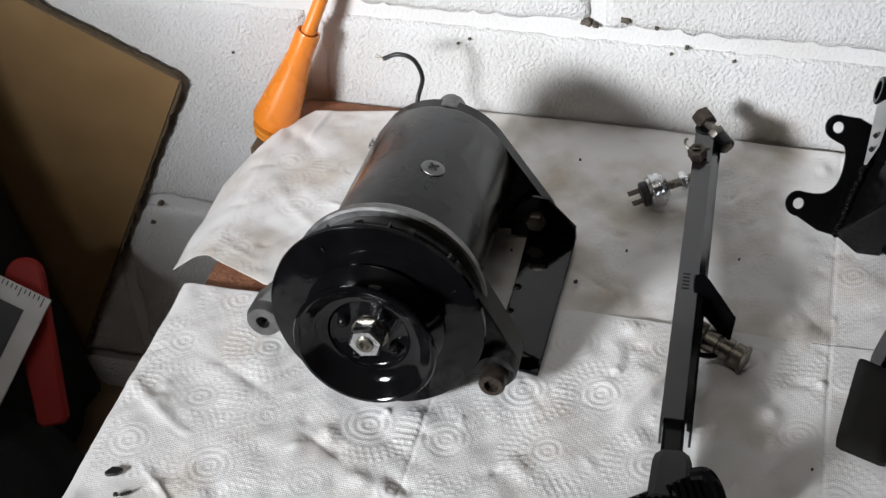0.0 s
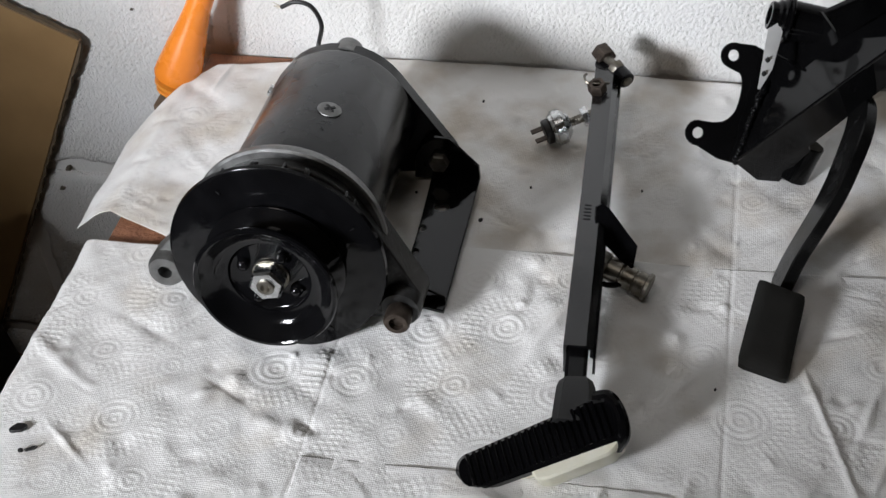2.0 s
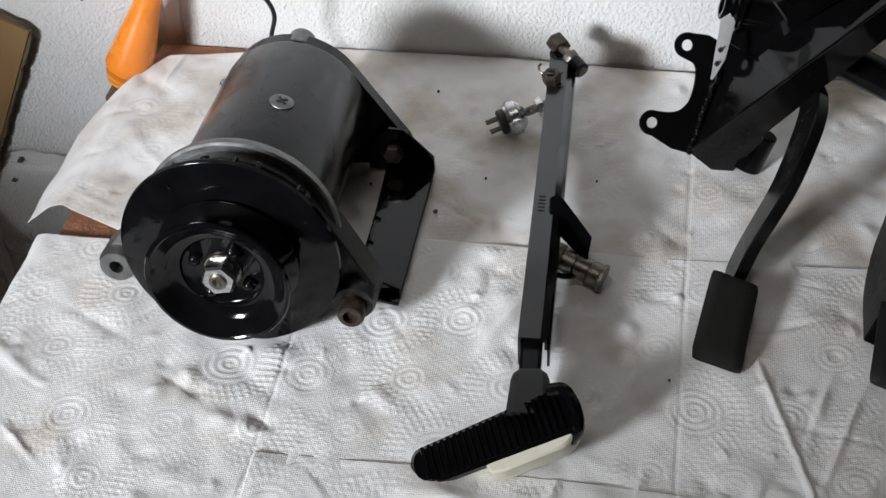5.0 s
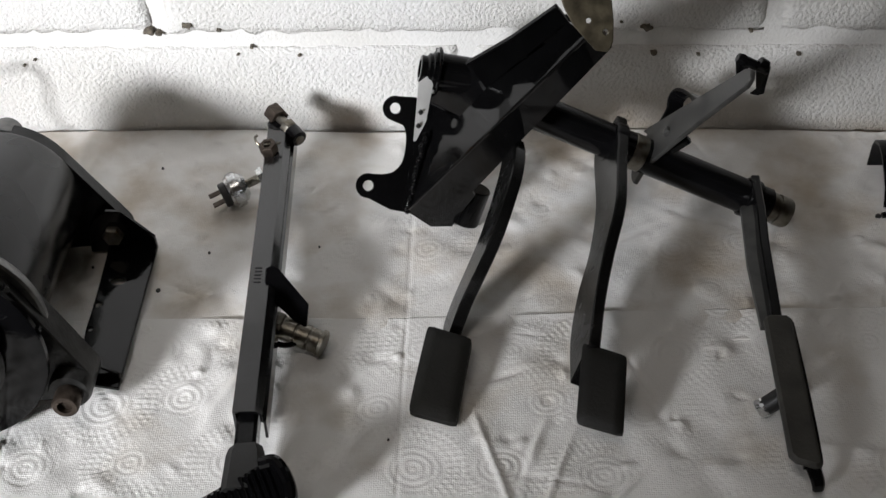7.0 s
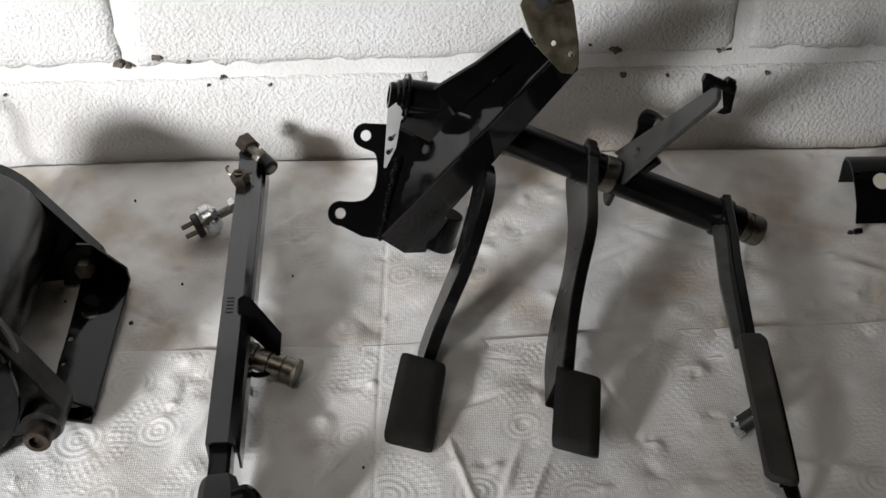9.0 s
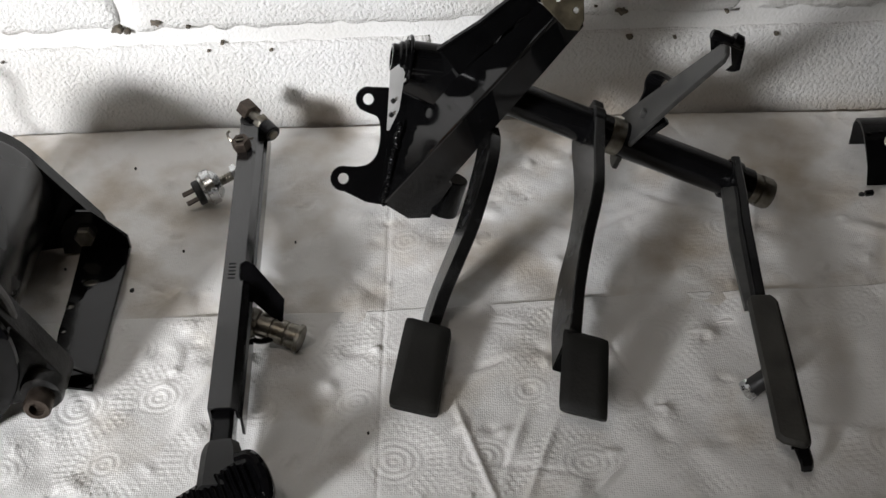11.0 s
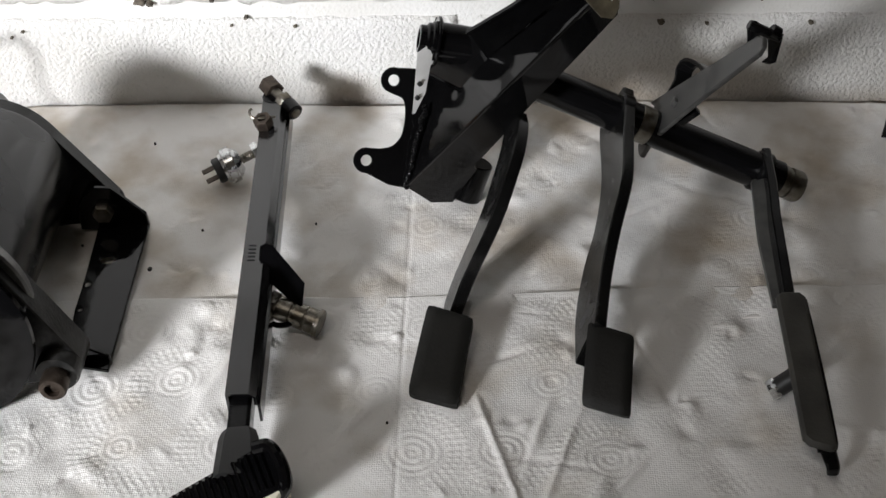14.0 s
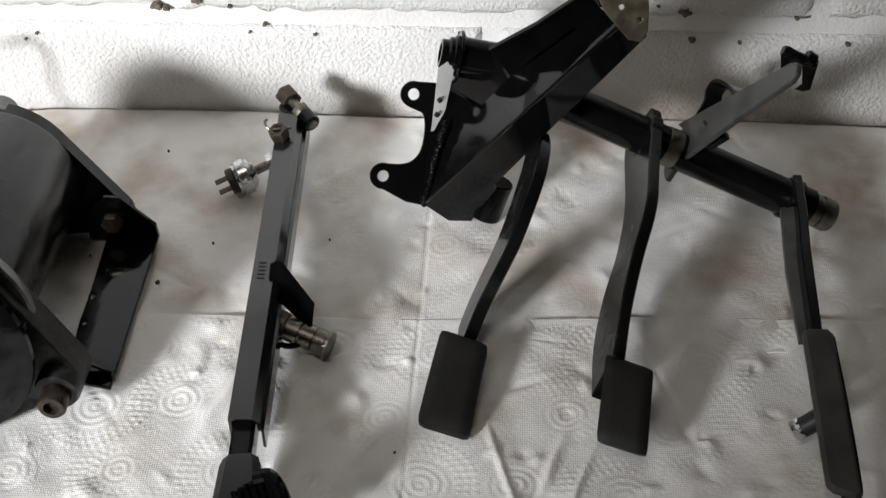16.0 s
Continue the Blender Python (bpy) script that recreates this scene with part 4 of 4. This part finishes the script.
    for w in ((0.1966, -0.1246, 0.1050), (0.1951, -0.1312, 0.0988)):
        part("slot", block(bmesh.new(), (0.0012, 0.0030, 0.0042), pose(w[0], w[1] - 0.0012, w[2], 30, 0, -50), 0.0005), M_INK_SHADE, sp)
    t0, t1 = Vector((0.1955, -0.0975, 0.1205)), Vector((0.2410, -0.0950, 0.1100))
    dd = (t1 - t0).normalized()
    part("pivot_boss", lathe(bmesh.new(), [(0.0062, 0.006), (0.0062, 0.0), (0.0085, 0.0), (0.0092, 0.0008), (0.0092, 0.004), (0.0112, 0.0055), (0.0112, 0.0075), (0.0126, 0.0085), (0.0126, 0.046), (0, 0.046), (0, 0.006), (0.0062, 0.006)], axes(t0, t0 + dd), 32), M_BOX, ob)
    part("boss_flange", hull(bmesh.new(), [(0, 0, 0.0162), (0.002, -0.014, 0.007)], 0.0105, 0.0130, axes(t0, t0 + dd)), M_BOX, ob)
    for w in ((0.2115, -0.0960, 0.1060), (0.2400, -0.1090, 0.0960)):
        part("stud", rod(bmesh.new(), w, Vector(w) + Vector((-0.004, -0.006, 0.004)), 0.0042, 20, 0.001), M_BOX, ob)
    # mottled end plate with bolt
    pn = Vector((0.10, -0.85, 0.50)).normalized()
    px = Vector((1, 0, 0)) - pn * pn.x
    px.normalize()
    pm = Matrix((px, pn.cross(px), pn)).transposed().to_4x4()
    pm.translation = Vector((0.2960, -0.1775, 0.2050))
    out = [(-0.0140, 0.0090), (-0.0185, 0.0230), (-0.0100, 0.0420), (0.0060, 0.0440), (0.0125, 0.0220), (0.0150, 0.0010), (0.0150, -0.0110), (0.0120, -0.0170), (0.0050, -0.0160), (-0.0080, -0.0020)]
    plate = part("end_plate", slab(bmesh.new(), out, 0.0026, pm, [circle(0.0105, -0.0055, 0.0018, 12), circle(0.0005, 0.0010, 0.0016, 10)], 0.0004), M_PLATE, ob, "bare mottled brown end plate")
    part("end_bolt", hexagon(bmesh.new(), pm @ Vector((0.002, 0.028, 0.0025)), pm @ Vector((0.002, 0.028, 0.0085)), 0.0058), M_STEEL, plate)
    part("slot_mark", rod(bmesh.new(), pm @ Vector((-0.006, 0.024, 0.0022)), pm @ Vector((-0.006, 0.024, 0.0030)), 0.0042), M_INK_SHADE, plate)
    w = Vector((0.2815, -0.1560, 0.1640))
    part("web_slot", block(bmesh.new(), (0.0016, 0.0016, 0.0090), pose(*w, 25, 28, 0), 0.0005), M_WHITE, ob)
    # cross shaft
    s0, s1 = Vector((0.2500, -0.1045, 0.1020)), Vector((0.4490, -0.1180, 0.0128))
    sd = (s1 - s0).normalized()
    part("shaft", rod(bmesh.new(), s0, s0 + sd * 0.205, 0.0122, 32, 0.001), M_SATIN, ob, "black painted cross shaft")
    along = lambda k: s0 + sd * k  # noqa: E731
    part("bare_collar", rod(bmesh.new(), along(0.0960), along(0.1062), 0.0126, 32, 0.0006), M_STEEL, ob, "bare worn steel band of the shaft")
    end = lathe(bmesh.new(), [(0, 0.2000), (0.0108, 0.2000), (0.0108, 0.2085), (0.0098, 0.2090), (0.0098, 0.2110), (0.0110, 0.2115), (0.0110, 0.2190), (0.0100, 0.2210), (0, 0.2210)], axes(s0, s0 + sd), 32)
    part("shaft_end", end, M_STEEL, ob, "bare brassy steel shaft end")
    fore = Vector((-0.0677, -0.9977, 0))
    down = sd.cross(fore).normalized()
    if down.z > 0:
        down = -down

    def across(k):
        """A pose at the shaft's length k: x forwards, y down, z along the shaft."""
        mm = Matrix((fore, down, fore.cross(down))).transposed().to_4x4()
        mm.translation = along(k)
        return mm

    def outline(upper, lower):
        """A bar's closed outline between two smooth edges in the plane across the shaft."""
        up = [tuple(w[:2]) for w in spline([(*w, 0) for w in upper], 6)]
        lo = [tuple(w[:2]) for w in spline([(*w, 0) for w in lower], 6)]
        return up + lo[::-1]

    # two pedals with square pads
    def pedal(upper, lower, thick, collar, pad_corner, name_label):
        arm = part("pedal_arm", slab(bmesh.new(), outline(upper, lower), thick, across(collar - thick / 2), bevel=0.0008), M_WORN, ob, name_label)
        if collar > 0.05:
            part("arm_collar", rod(bmesh.new(), along(collar - thick / 2 - 0.0006), along(collar + thick / 2 + 0.0006), 0.0150, 32, 0.001), M_SATIN, arm)
        tl, tr, br, bl = (Vector(c) for c in pad_corner)
        lift = (tr - tl).cross(tl - bl).normalized()
        b = bmesh.new()
        nx, ny = 8, 14
        grid = [[None] * (nx + 1) for _ in range(ny + 1)]
        for j in range(ny + 1):
            for i in range(nx + 1):
                x, y = (i / nx - 0.5), (j / ny - 0.5)
                k = max(abs(x), abs(y)) * 2
                corner = max(0, abs(x) * 2 - 0.86) * max(0, abs(y) * 2 - 0.92)
                fx, fy = 0.5 + x * (1 - corner * 4), 0.5 + y * (1 - corner * 2.5)
                grid[j][i] = b.verts.new(bl.lerp(br, fx).lerp(tl.lerp(tr, fx), fy) + lift * (0.0022 * math.cos(y * 2.4) - 0.0008 - 0.0022 * k**10))
        for j in range(ny):
            for i in range(nx):
                b.faces.new((grid[j][i], grid[j][i + 1], grid[j + 1][i + 1], grid[j + 1][i]))
        grown = bmesh.ops.extrude_face_region(b, geom=b.faces[:])
        bmesh.ops.translate(b, vec=lift * -0.0045, verts=[g for g in grown["geom"] if isinstance(g, bmesh.types.BMVert)])
        part("pedal_pad", b, M_RUBBER, arm, "dusty black rubber pad")

    pedal([(0.0300, 0.0060), (0.0480, 0.0020), (0.0701, 0.0060), (0.0911, 0.0208), (0.1047, 0.0356), (0.1134, 0.0554), (0.1215, 0.0760), (0.1390, 0.0960)], [(0.0180, 0.0180), (0.0320, 0.0240), (0.0465, 0.0280), (0.0695, 0.0420), (0.0840, 0.0560), (0.0936, 0.0740), (0.1040, 0.0930), (0.1180, 0.1070)], 0.0080, 0.017, [(0.2020, -0.2377, 0.0220), (0.2301, -0.2495, 0.0220), (0.2204, -0.3108, 0.0115), (0.1912, -0.3004, 0.0110)], "black painted curved pedal arm, scuffed along its edge")
    pedal([(-0.0150, -0.0125), (0.0100, -0.0135), (0.0337, -0.0105), (0.0735, -0.0070), (0.1039, 0.0094), (0.1327, 0.0213), (0.1673, 0.0290)], [(-0.0170, 0.0140), (-0.0046, 0.0226), (0.0488, 0.0205), (0.0842, 0.0290), (0.1098, 0.0455), (0.1412, 0.0550), (0.1795, 0.0545)], 0.0078, 0.0845, [(0.2965, -0.2730, 0.0420), (0.3226, -0.2827, 0.0400), (0.3182, -0.3259, 0.0180), (0.2909, -0.3174, 0.0200)], "black painted cranked pedal arm")
    # long throttle pedal
    arm = part("throttle_arm", sweep(bmesh.new(), [(0.4270, -0.1080, 0.0290), (0.4250, -0.1450, 0.0300), (0.4215, -0.1780, 0.0310), (0.4190, -0.2400, 0.0270), (0.4190, -0.2800, 0.0180)], bar_section(0.0060, 0.018, 0.0008), (1, 0, 0)), M_SATIN, ob)
    part("arm_collar", rod(bmesh.new(), along(0.1850), along(0.1950), 0.0140, 32, 0.001), M_SATIN, arm)
    part("arm_brace", quad_plate(bmesh.new(), [(0.4160, -0.1180, 0.0270), (0.4240, -0.1160, 0.0300), (0.4185, -0.2420, 0.0240), (0.4110, -0.2420, 0.0240), (0.4110, -0.1850, 0.0260)], 0.004, (0, 0, -1)), M_GREYPAINT, arm)
    b = slab(bmesh.new(), [(-0.0088, -0.0490), (-0.0090, 0.0490), (-0.0065, 0.0525), (0.0055, 0.0525), (0.0085, 0.0490), (0.0090, -0.0560), (0.0045, -0.0565), (-0.0055, -0.0530)], 0.006, axes((0.4190, -0.2960, 0.0250), (0.4190, -0.2960 - 0.13, 1.025), (0, 1, 0.13)), bevel=0.0018)
    part("throttle_pad", b, M_PADGREY, arm, "worn grey rubber throttle pad")
    part("pad_tongue", sweep(bmesh.new(), spline([(0.4235, -0.3430, 0.0170), (0.4245, -0.3500, 0.0160), (0.4262, -0.3560, 0.0120), (0.4268, -0.3570, 0.0070)], 5), lambda k: bar_section(0.0095 - 0.0030 * k, 0.0036, 0.0012), (1, 0, 0)), M_SATIN, arm, "black turned-down tip")
    part("pad_rim", sweep(bmesh.new(), spline([(0.4280, -0.2470, 0.0320), (0.4288, -0.2900, 0.0270), (0.4290, -0.3350, 0.0205), (0.4275, -0.3490, 0.0180), (0.4180, -0.3500, 0.0180)], 6), round_section(0.0013, 8), (0, 0, 1)), M_SATIN, arm)
    part("stop_pin", rod(bmesh.new(), (0.4180, -0.2950, 0.0200), (0.4060, -0.2965, 0.0090), 0.0058, 20), M_BLACKPLASTIC, arm)
    part("stop_nut", hexagon(bmesh.new(), (0.4075, -0.2962, 0.0100), (0.4030, -0.2968, 0.0065), 0.0068), M_ZINC, arm, "bright zinc nut")
    # link arm, clevis and stop loop
    k1 = Vector((0.3990, -0.1600, 0.1615))
    ring = [(0.0205 * math.cos(radians(g)), 0.0205 * math.sin(radians(g))) for g in range(60, 200, 10)]
    plate = [(0.0080, 0.0030)] + ring + [(-0.0310, 0.0020), (-0.0216, -0.0125), (0.0517, -0.1183), (0.0600, -0.1235), (0.0660, -0.1215), (0.0674, -0.1157), (0.0403, -0.0644)]
    link = part("link_arm", slab(bmesh.new(), plate, 0.0034, across(0.1085), bevel=0.0006), M_GREYPAINT, ob, "scuffed grey steel link arm")
    part("link_stud", block(bmesh.new(), (0.0055, 0.0055, 0.0045), axes((0.3600, -0.1203, 0.0851), along(0.02) + Vector((0.3600, -0.1203, 0.0851)) - along(0.06)), 0.0008), M_GREYPAINT, link)
    loop = sweep(bmesh.new(), spline([(0.3640, -0.0760, 0.0500), (0.3731, -0.0640, 0.0600), (0.3754, -0.0560, 0.0660), (0.3800, -0.0590, 0.0740), (0.3850, -0.0850, 0.0860), (0.3840, -0.1000, 0.0900)], 5), bar_section(0.0120, 0.0028, 0.0005), sd)
    part("stop_loop", loop, M_SATIN, link)
    part("under_clip", block(bmesh.new(), (0.0150, 0.0050, 0.0050), pose(0.3690, -0.1240, 0.0770, 0, -42, 0), 0.001), M_SATIN, link)
    for s in (-0.0052, 0.0052):
        o = sd * s * 1.15
        cl = [k1 + o + Vector(w) for w in ((-0.0030, 0, 0.0015), (0.0005, 0, 0.0070), (0.0040, 0, 0.0045), (0.0025, 0, -0.0150), (-0.0010, 0.001, -0.0170), (-0.0045, 0, -0.0155), (-0.0010, 0, -0.0120))]
        part("clevis_cheek", quad_plate(bmesh.new(), cl, 0.0020, o), M_SATIN, link, "black clevis fork")
    part("clevis_pin", rod(bmesh.new(), k1 - sd * 0.0105 + Vector((0, 0, 0.003)), k1 + sd * 0.0105 + Vector((0, 0, 0.003)), 0.0032), M_SATIN, link)
    part("pin_clip", rod(bmesh.new(), k1 + sd * 0.004 + Vector((0, 0, 0.0060)), k1 + sd * 0.0095 + Vector((0, 0, 0.0050)), 0.0040), M_SATIN, link)


def make_guard():
    """Curved black sheet lying at the end of the bench."""
    prof = [(-0.0480, 0.0010), (-0.0490, 0.0200), (-0.0530, 0.0275), (-0.0620, 0.0310), (-0.0720, 0.0295), (-0.0840, 0.0235), (-0.0940, 0.0150), (-0.1005, 0.0030)]
    inner = [(y * 0.96 - 0.003, z - 0.0022 if z > 0.02 else z) for y, z in prof[::-1]]
    bm = bmesh.new()
    secs = prof + inner
    rows = [[bm.verts.new((x - 0.0001 * k * 0, y + dy, z)) for k, (y, z) in enumerate(secs)] for x, dy in ((0.5245, 0.0), (0.5750, -0.001), (0.6400, -0.002))]
    for ra, rb in zip(rows, rows[1:]):
        for k in range(len(secs)):
            j = (k + 1) % len(secs)
            bm.faces.new((ra[k], ra[j], rb[j], rb[k]))
    bm.faces.new(rows[0][::-1])
    bm.faces.new(rows[-1])
    ob = thing("steel_guard", (0.58, -0.075, 0), "glossy black curved steel guard with a round hole", "metal guard")
    part("shell", bm, M_GLOSS, ob)
    part("round_hole", rod(bmesh.new(), (0.5440, -0.0800, 0.0245), (0.5440, -0.0808, 0.0262), 0.0062, 24, 0.0002), M_WHITEBLOCK, ob, "pale paper seen in the round hole")
    for k in range(4):
        part("paint_bead", lathe(bmesh.new(), [(0, -0.001), (0.0015, 0), (0, 0.0010)], pose(0.5280 + 0.0065 * k + 0.002 * (k % 2), -0.0740 + 0.0015 * k, 0.0292), 10), M_GLOSS, ob)
    part("foot_tab", rod(bmesh.new(), (0.5270, -0.1085, 0.0030), (0.5210, -0.1095, 0.0030), 0.0022, 14), M_GLOSS, ob)


# ---- marks and specks on the paper ----
def make_specks():
    rng = random.Random(11)
    spots = [(-0.2200, -0.4060, 0.0052, 0.0034), (-0.2120, -0.4215, 0.0016, 0.0011), (-0.2065, -0.4195, 0.0040, 0.0008), (0.0190, -0.1880, 0.0016, 0.0013), (-0.0010, -0.0550, 0.0010, 0.0008), (0.1800, -0.3180, 0.0007, 0.0006), (0.0480, -0.1500, 0.0008, 0.0006), (0.5180, -0.1110, 0.0022, 0.0016), (-0.030, -0.165, 0.0009, 0.0007), (0.1240, -0.1440, 0.0007, 0.0006)]
    for x, y, a, b in spots:
        bm = bmesh.new()
        n = 14
        out = [(a * math.cos(2 * math.pi * k / n) * rng.uniform(0.75, 1.15), b * math.sin(2 * math.pi * k / n) * rng.uniform(0.75, 1.15)) for k in range(n)]
        slab(bm, out, 0.0022, pose(x, y, 0.0026, 0, 0, rng.uniform(0, 40)), bevel=0.0003)
        whole("paint_speck", bm, M_PAINTDRIP, "speck of dried black paint on the paper towel", "paint speck", group="paint specks", base=(x, y, 0.0026))


# ---- things beside the bench ----
def make_funnel():
    ob = thing("spout", (-0.257, -0.045, -0.019), "orange plastic tapered spout leaning on the block wall", "plastic spout")
    p, q = Vector((-0.2560, -0.0440, -0.0175)), Vector((-0.2050, -0.0180, 0.1040))
    m = axes(p, q)
    part("cone", lathe(bmesh.new(), [(0.0125, 0.014), (0.0178, 0.014), (0.0188, 0.017), (0.0182, 0.023), (0.0150, 0.045), (0.0116, 0.066), (0.0101, 0.078), (0.0097, 0.098), (0.0092, 0.100), (0.0075, 0.100), (0.0075, 0.090)], m, 48), M_ORANGE, ob)
    part("nozzle", lathe(bmesh.new(), [(0.0062, 0.090), (0.0062, 0.104), (0.0056, 0.106), (0.0050, 0.175), (0.0040, 0.176), (0, 0.176)], m, 32), M_ORANGE, ob)
    part("thread", lathe(bmesh.new(), [(0, 0.0), (0.0105, 0.0), (0.0130, 0.001), (0.0132, 0.003), (0.0115, 0.0045), (0.0140, 0.006), (0.0160, 0.007), (0.0162, 0.009), (0.0130, 0.011), (0.0130, 0.015)], m, 40), M_AMBER, ob, "amber threaded foot")


def make_corner():
    """The dim corner beyond the end of the bench, lower than its top."""
    shelf = thing("low_shelf", (-0.62, -0.3, -0.95), "dark timber low shelf beside the bench", "shelf")
    part("shelf_board", block(bmesh.new(), (0.66, 0.66, 0.03), Matrix.Translation((-0.60, -0.345, -0.435)), 0.003), M_WOOD, shelf)
    for x in (-0.9, -0.3):
        for y in (-0.64, -0.05):
            part("leg", block(bmesh.new(), (0.04, 0.04, 0.5), Matrix.Translation((x, y, -0.70)), 0.002), M_WOOD, shelf)
    # board leaning on the wall, turned on its corner
    m = Matrix.Identity(4)
    a = radians(26.5)
    xx, zz = Vector((-math.cos(a), 0, math.sin(a))), Vector((-math.sin(a), 0, -math.cos(a)))
    m = Matrix((xx, zz, Vector((0, 1, 0)))).transposed().to_4x4()
    m.translation = Vector((-0.3440, -0.0115, 0.0020))
    m = m @ Matrix.Rotation(radians(0.8), 4, "X")
    board = thing("hardboard_panel", (-0.5, -0.03, -0.42), "brown hardboard offcut leaning on the block wall", "board")
    part("sheet", slab(bmesh.new(), [(0, 0), (0.46, 0), (0.46, 0.40), (0.0, 0.47)], 0.0045, m, bevel=0.0004), M_BOARD, board)
    rng = random.Random(5)
    # Ragged strips, coloured dark for the shadow along the panel's edge
    edge = [(0.0005, 0.0)] + [(-0.0012 - rng.uniform(0, 0.0022), 0.006 * k) for k in range(1, 77)] + [(0.0005, 0.463)]
    part("ragged_dark_edge", slab(bmesh.new(), edge, 0.0050, m @ Matrix.Translation((0, 0, 0.0012)), bevel=0), M_BOARDEDGE, board, "dark ragged strip, coloured for the shadow along the edge")
    edge = [(0.0, 0.0005)] + [(0.006 * k, -0.0012 - rng.uniform(0, 0.002)) for k in range(1, 76)] + [(0.455, 0.0005)]
    part("ragged_dark_edge", slab(bmesh.new(), edge, 0.0050, m @ Matrix.Translation((0, 0, 0.0012)), bevel=0), M_BOARDEDGE, board)
    # tall dark case
    case = thing("tool_case", (-0.66, -0.2, -0.42), "black tool case standing on the low shelf", "tool case")
    part("shell", block(bmesh.new(), (0.22, 0.16, 0.50), pose(-0.640, -0.105, -0.168, 0, -9, 0), 0.012), M_CLOTH, case)
    # red bar
    bm = slab(bmesh.new(), [(0.017 * math.cos(radians(g)), 0.010 + 0.017 * math.sin(radians(g))) for g in range(0, 181, 15)] + [(-0.0135, -0.118), (-0.009, -0.123), (0.009, -0.123), (0.0135, -0.118)], 0.012, axes((-0.480, -0.1065, -0.170), (-0.480 + 0.10, -0.1065 - 0.60, -0.170 + 0.55), (-0.30, 0.55, 0.65)), bevel=0.002)
    whole("clamp_handle", bm, M_RED, "red plastic clamp handle leaning in the corner", "handle", base=(-0.45, -0.17, -0.28))
    # square with printed scale
    mr = axes((-0.448, -0.124, -0.163), (-0.448 + 0.10, -0.124 - 0.55, -0.163 + 0.62), (-0.3, 0.7, 0.6)) @ Matrix.Rotation(radians(-34), 4, "Z")
    sq = thing("set_square", (-0.53, -0.15, -0.25), "white plastic square with a black printed scale", "measuring square")
    part("frame_plate", slab(bmesh.new(), [(0, 0), (0, -0.12), (-0.15, -0.12), (-0.15, 0)], 0.0025, mr, bevel=0.0003), M_WHITE, sq)
    part("dark_panel", slab(bmesh.new(), [(-0.018, -0.018), (-0.018, -0.12), (-0.15, -0.12), (-0.15, -0.018)], 0.0010, mr @ Matrix.Translation((0, 0, 0.0025)), bevel=0), M_SLATE, sq)
    for k in range(24):
        ln = 0.0085 if k % 5 == 0 else 0.0045
        part("scale_tick", block(bmesh.new(), (0.0009, ln, 0.0003), mr @ Matrix.Translation((-0.006 - 0.0045 * k, -0.001 - ln / 2, 0.0027)), 0), M_INK_SHADE, sq)
    # folded black cloth bag
    b = bmesh.new()
    bmesh.ops.create_icosphere(b, subdivisions=4, radius=1)
    for vtx in b.verts:
        c = vtx.co
        k = 1 + 0.10 * noise.noise(c * 2.2) + 0.04 * noise.noise(c * 6)
        vtx.co = Vector((c.x * 0.120 * k, c.y * 0.105 * k, c.z * 0.085 * k))
    b.transform(pose(-0.530, -0.235, -0.335, 0, 12, 0))
    whole("cloth_bag", b, M_CLOTH, "slumped black cloth bag in the corner", "bag", base=(-0.53, -0.235, -0.42))
    # gloves
    gl = thing("work_glove", (-0.43, -0.26, -0.42), "orange and green knitted work glove", "glove")
    for k in range(4):
        x = -0.452 + 0.020 * k
        part("finger", sweep(bmesh.new(), spline([(x, -0.300, -0.385), (x + 0.006, -0.265, -0.372), (x + 0.012, -0.232, -0.378)], 6), lambda t: round_section(0.0100 - 0.0022 * t, 12), (1, 0, 0)), M_GLOVEO, gl)
    part("cuff", sweep(bmesh.new(), spline([(-0.440, -0.222, -0.372), (-0.415, -0.205, -0.366), (-0.395, -0.215, -0.372)], 8), round_section(0.011, 12), (0, 1, 0)), M_GLOVEG, gl, "green knitted cuff")
    part("palm", block(bmesh.new(), (0.082, 0.075, 0.035), pose(-0.425, -0.320, -0.398, 0, 0, 8), 0.015, 3), M_GLOVEO, gl)
    # crumpled brown paper
    b = bmesh.new()
    bmesh.ops.create_grid(b, x_segments=28, y_segments=28, size=0.5)
    for vtx in b.verts:
        x, y = vtx.co.x, vtx.co.y
        vtx.co.z = 0.05 * noise.noise(Vector((x * 3, y * 3, 1))) + 0.02 * noise.noise(Vector((x * 9, y * 9, 4)))
    bmesh.ops.solidify(b, geom=b.faces[:], thickness=0.004)
    b.transform(pose(-0.425, -0.13, -0.385, 0, 0, 14) @ Matrix.Diagonal((0.28, 0.24, 0.9, 1)))
    whole("brown_paper", b, M_CARD, "crumpled brown packing paper on the low shelf", "packing paper", base=(-0.425, -0.13, -0.42))


make_generator()
make_foot_pedal()
make_pedal_box()
make_guard()
make_specks()
make_funnel()
make_corner()
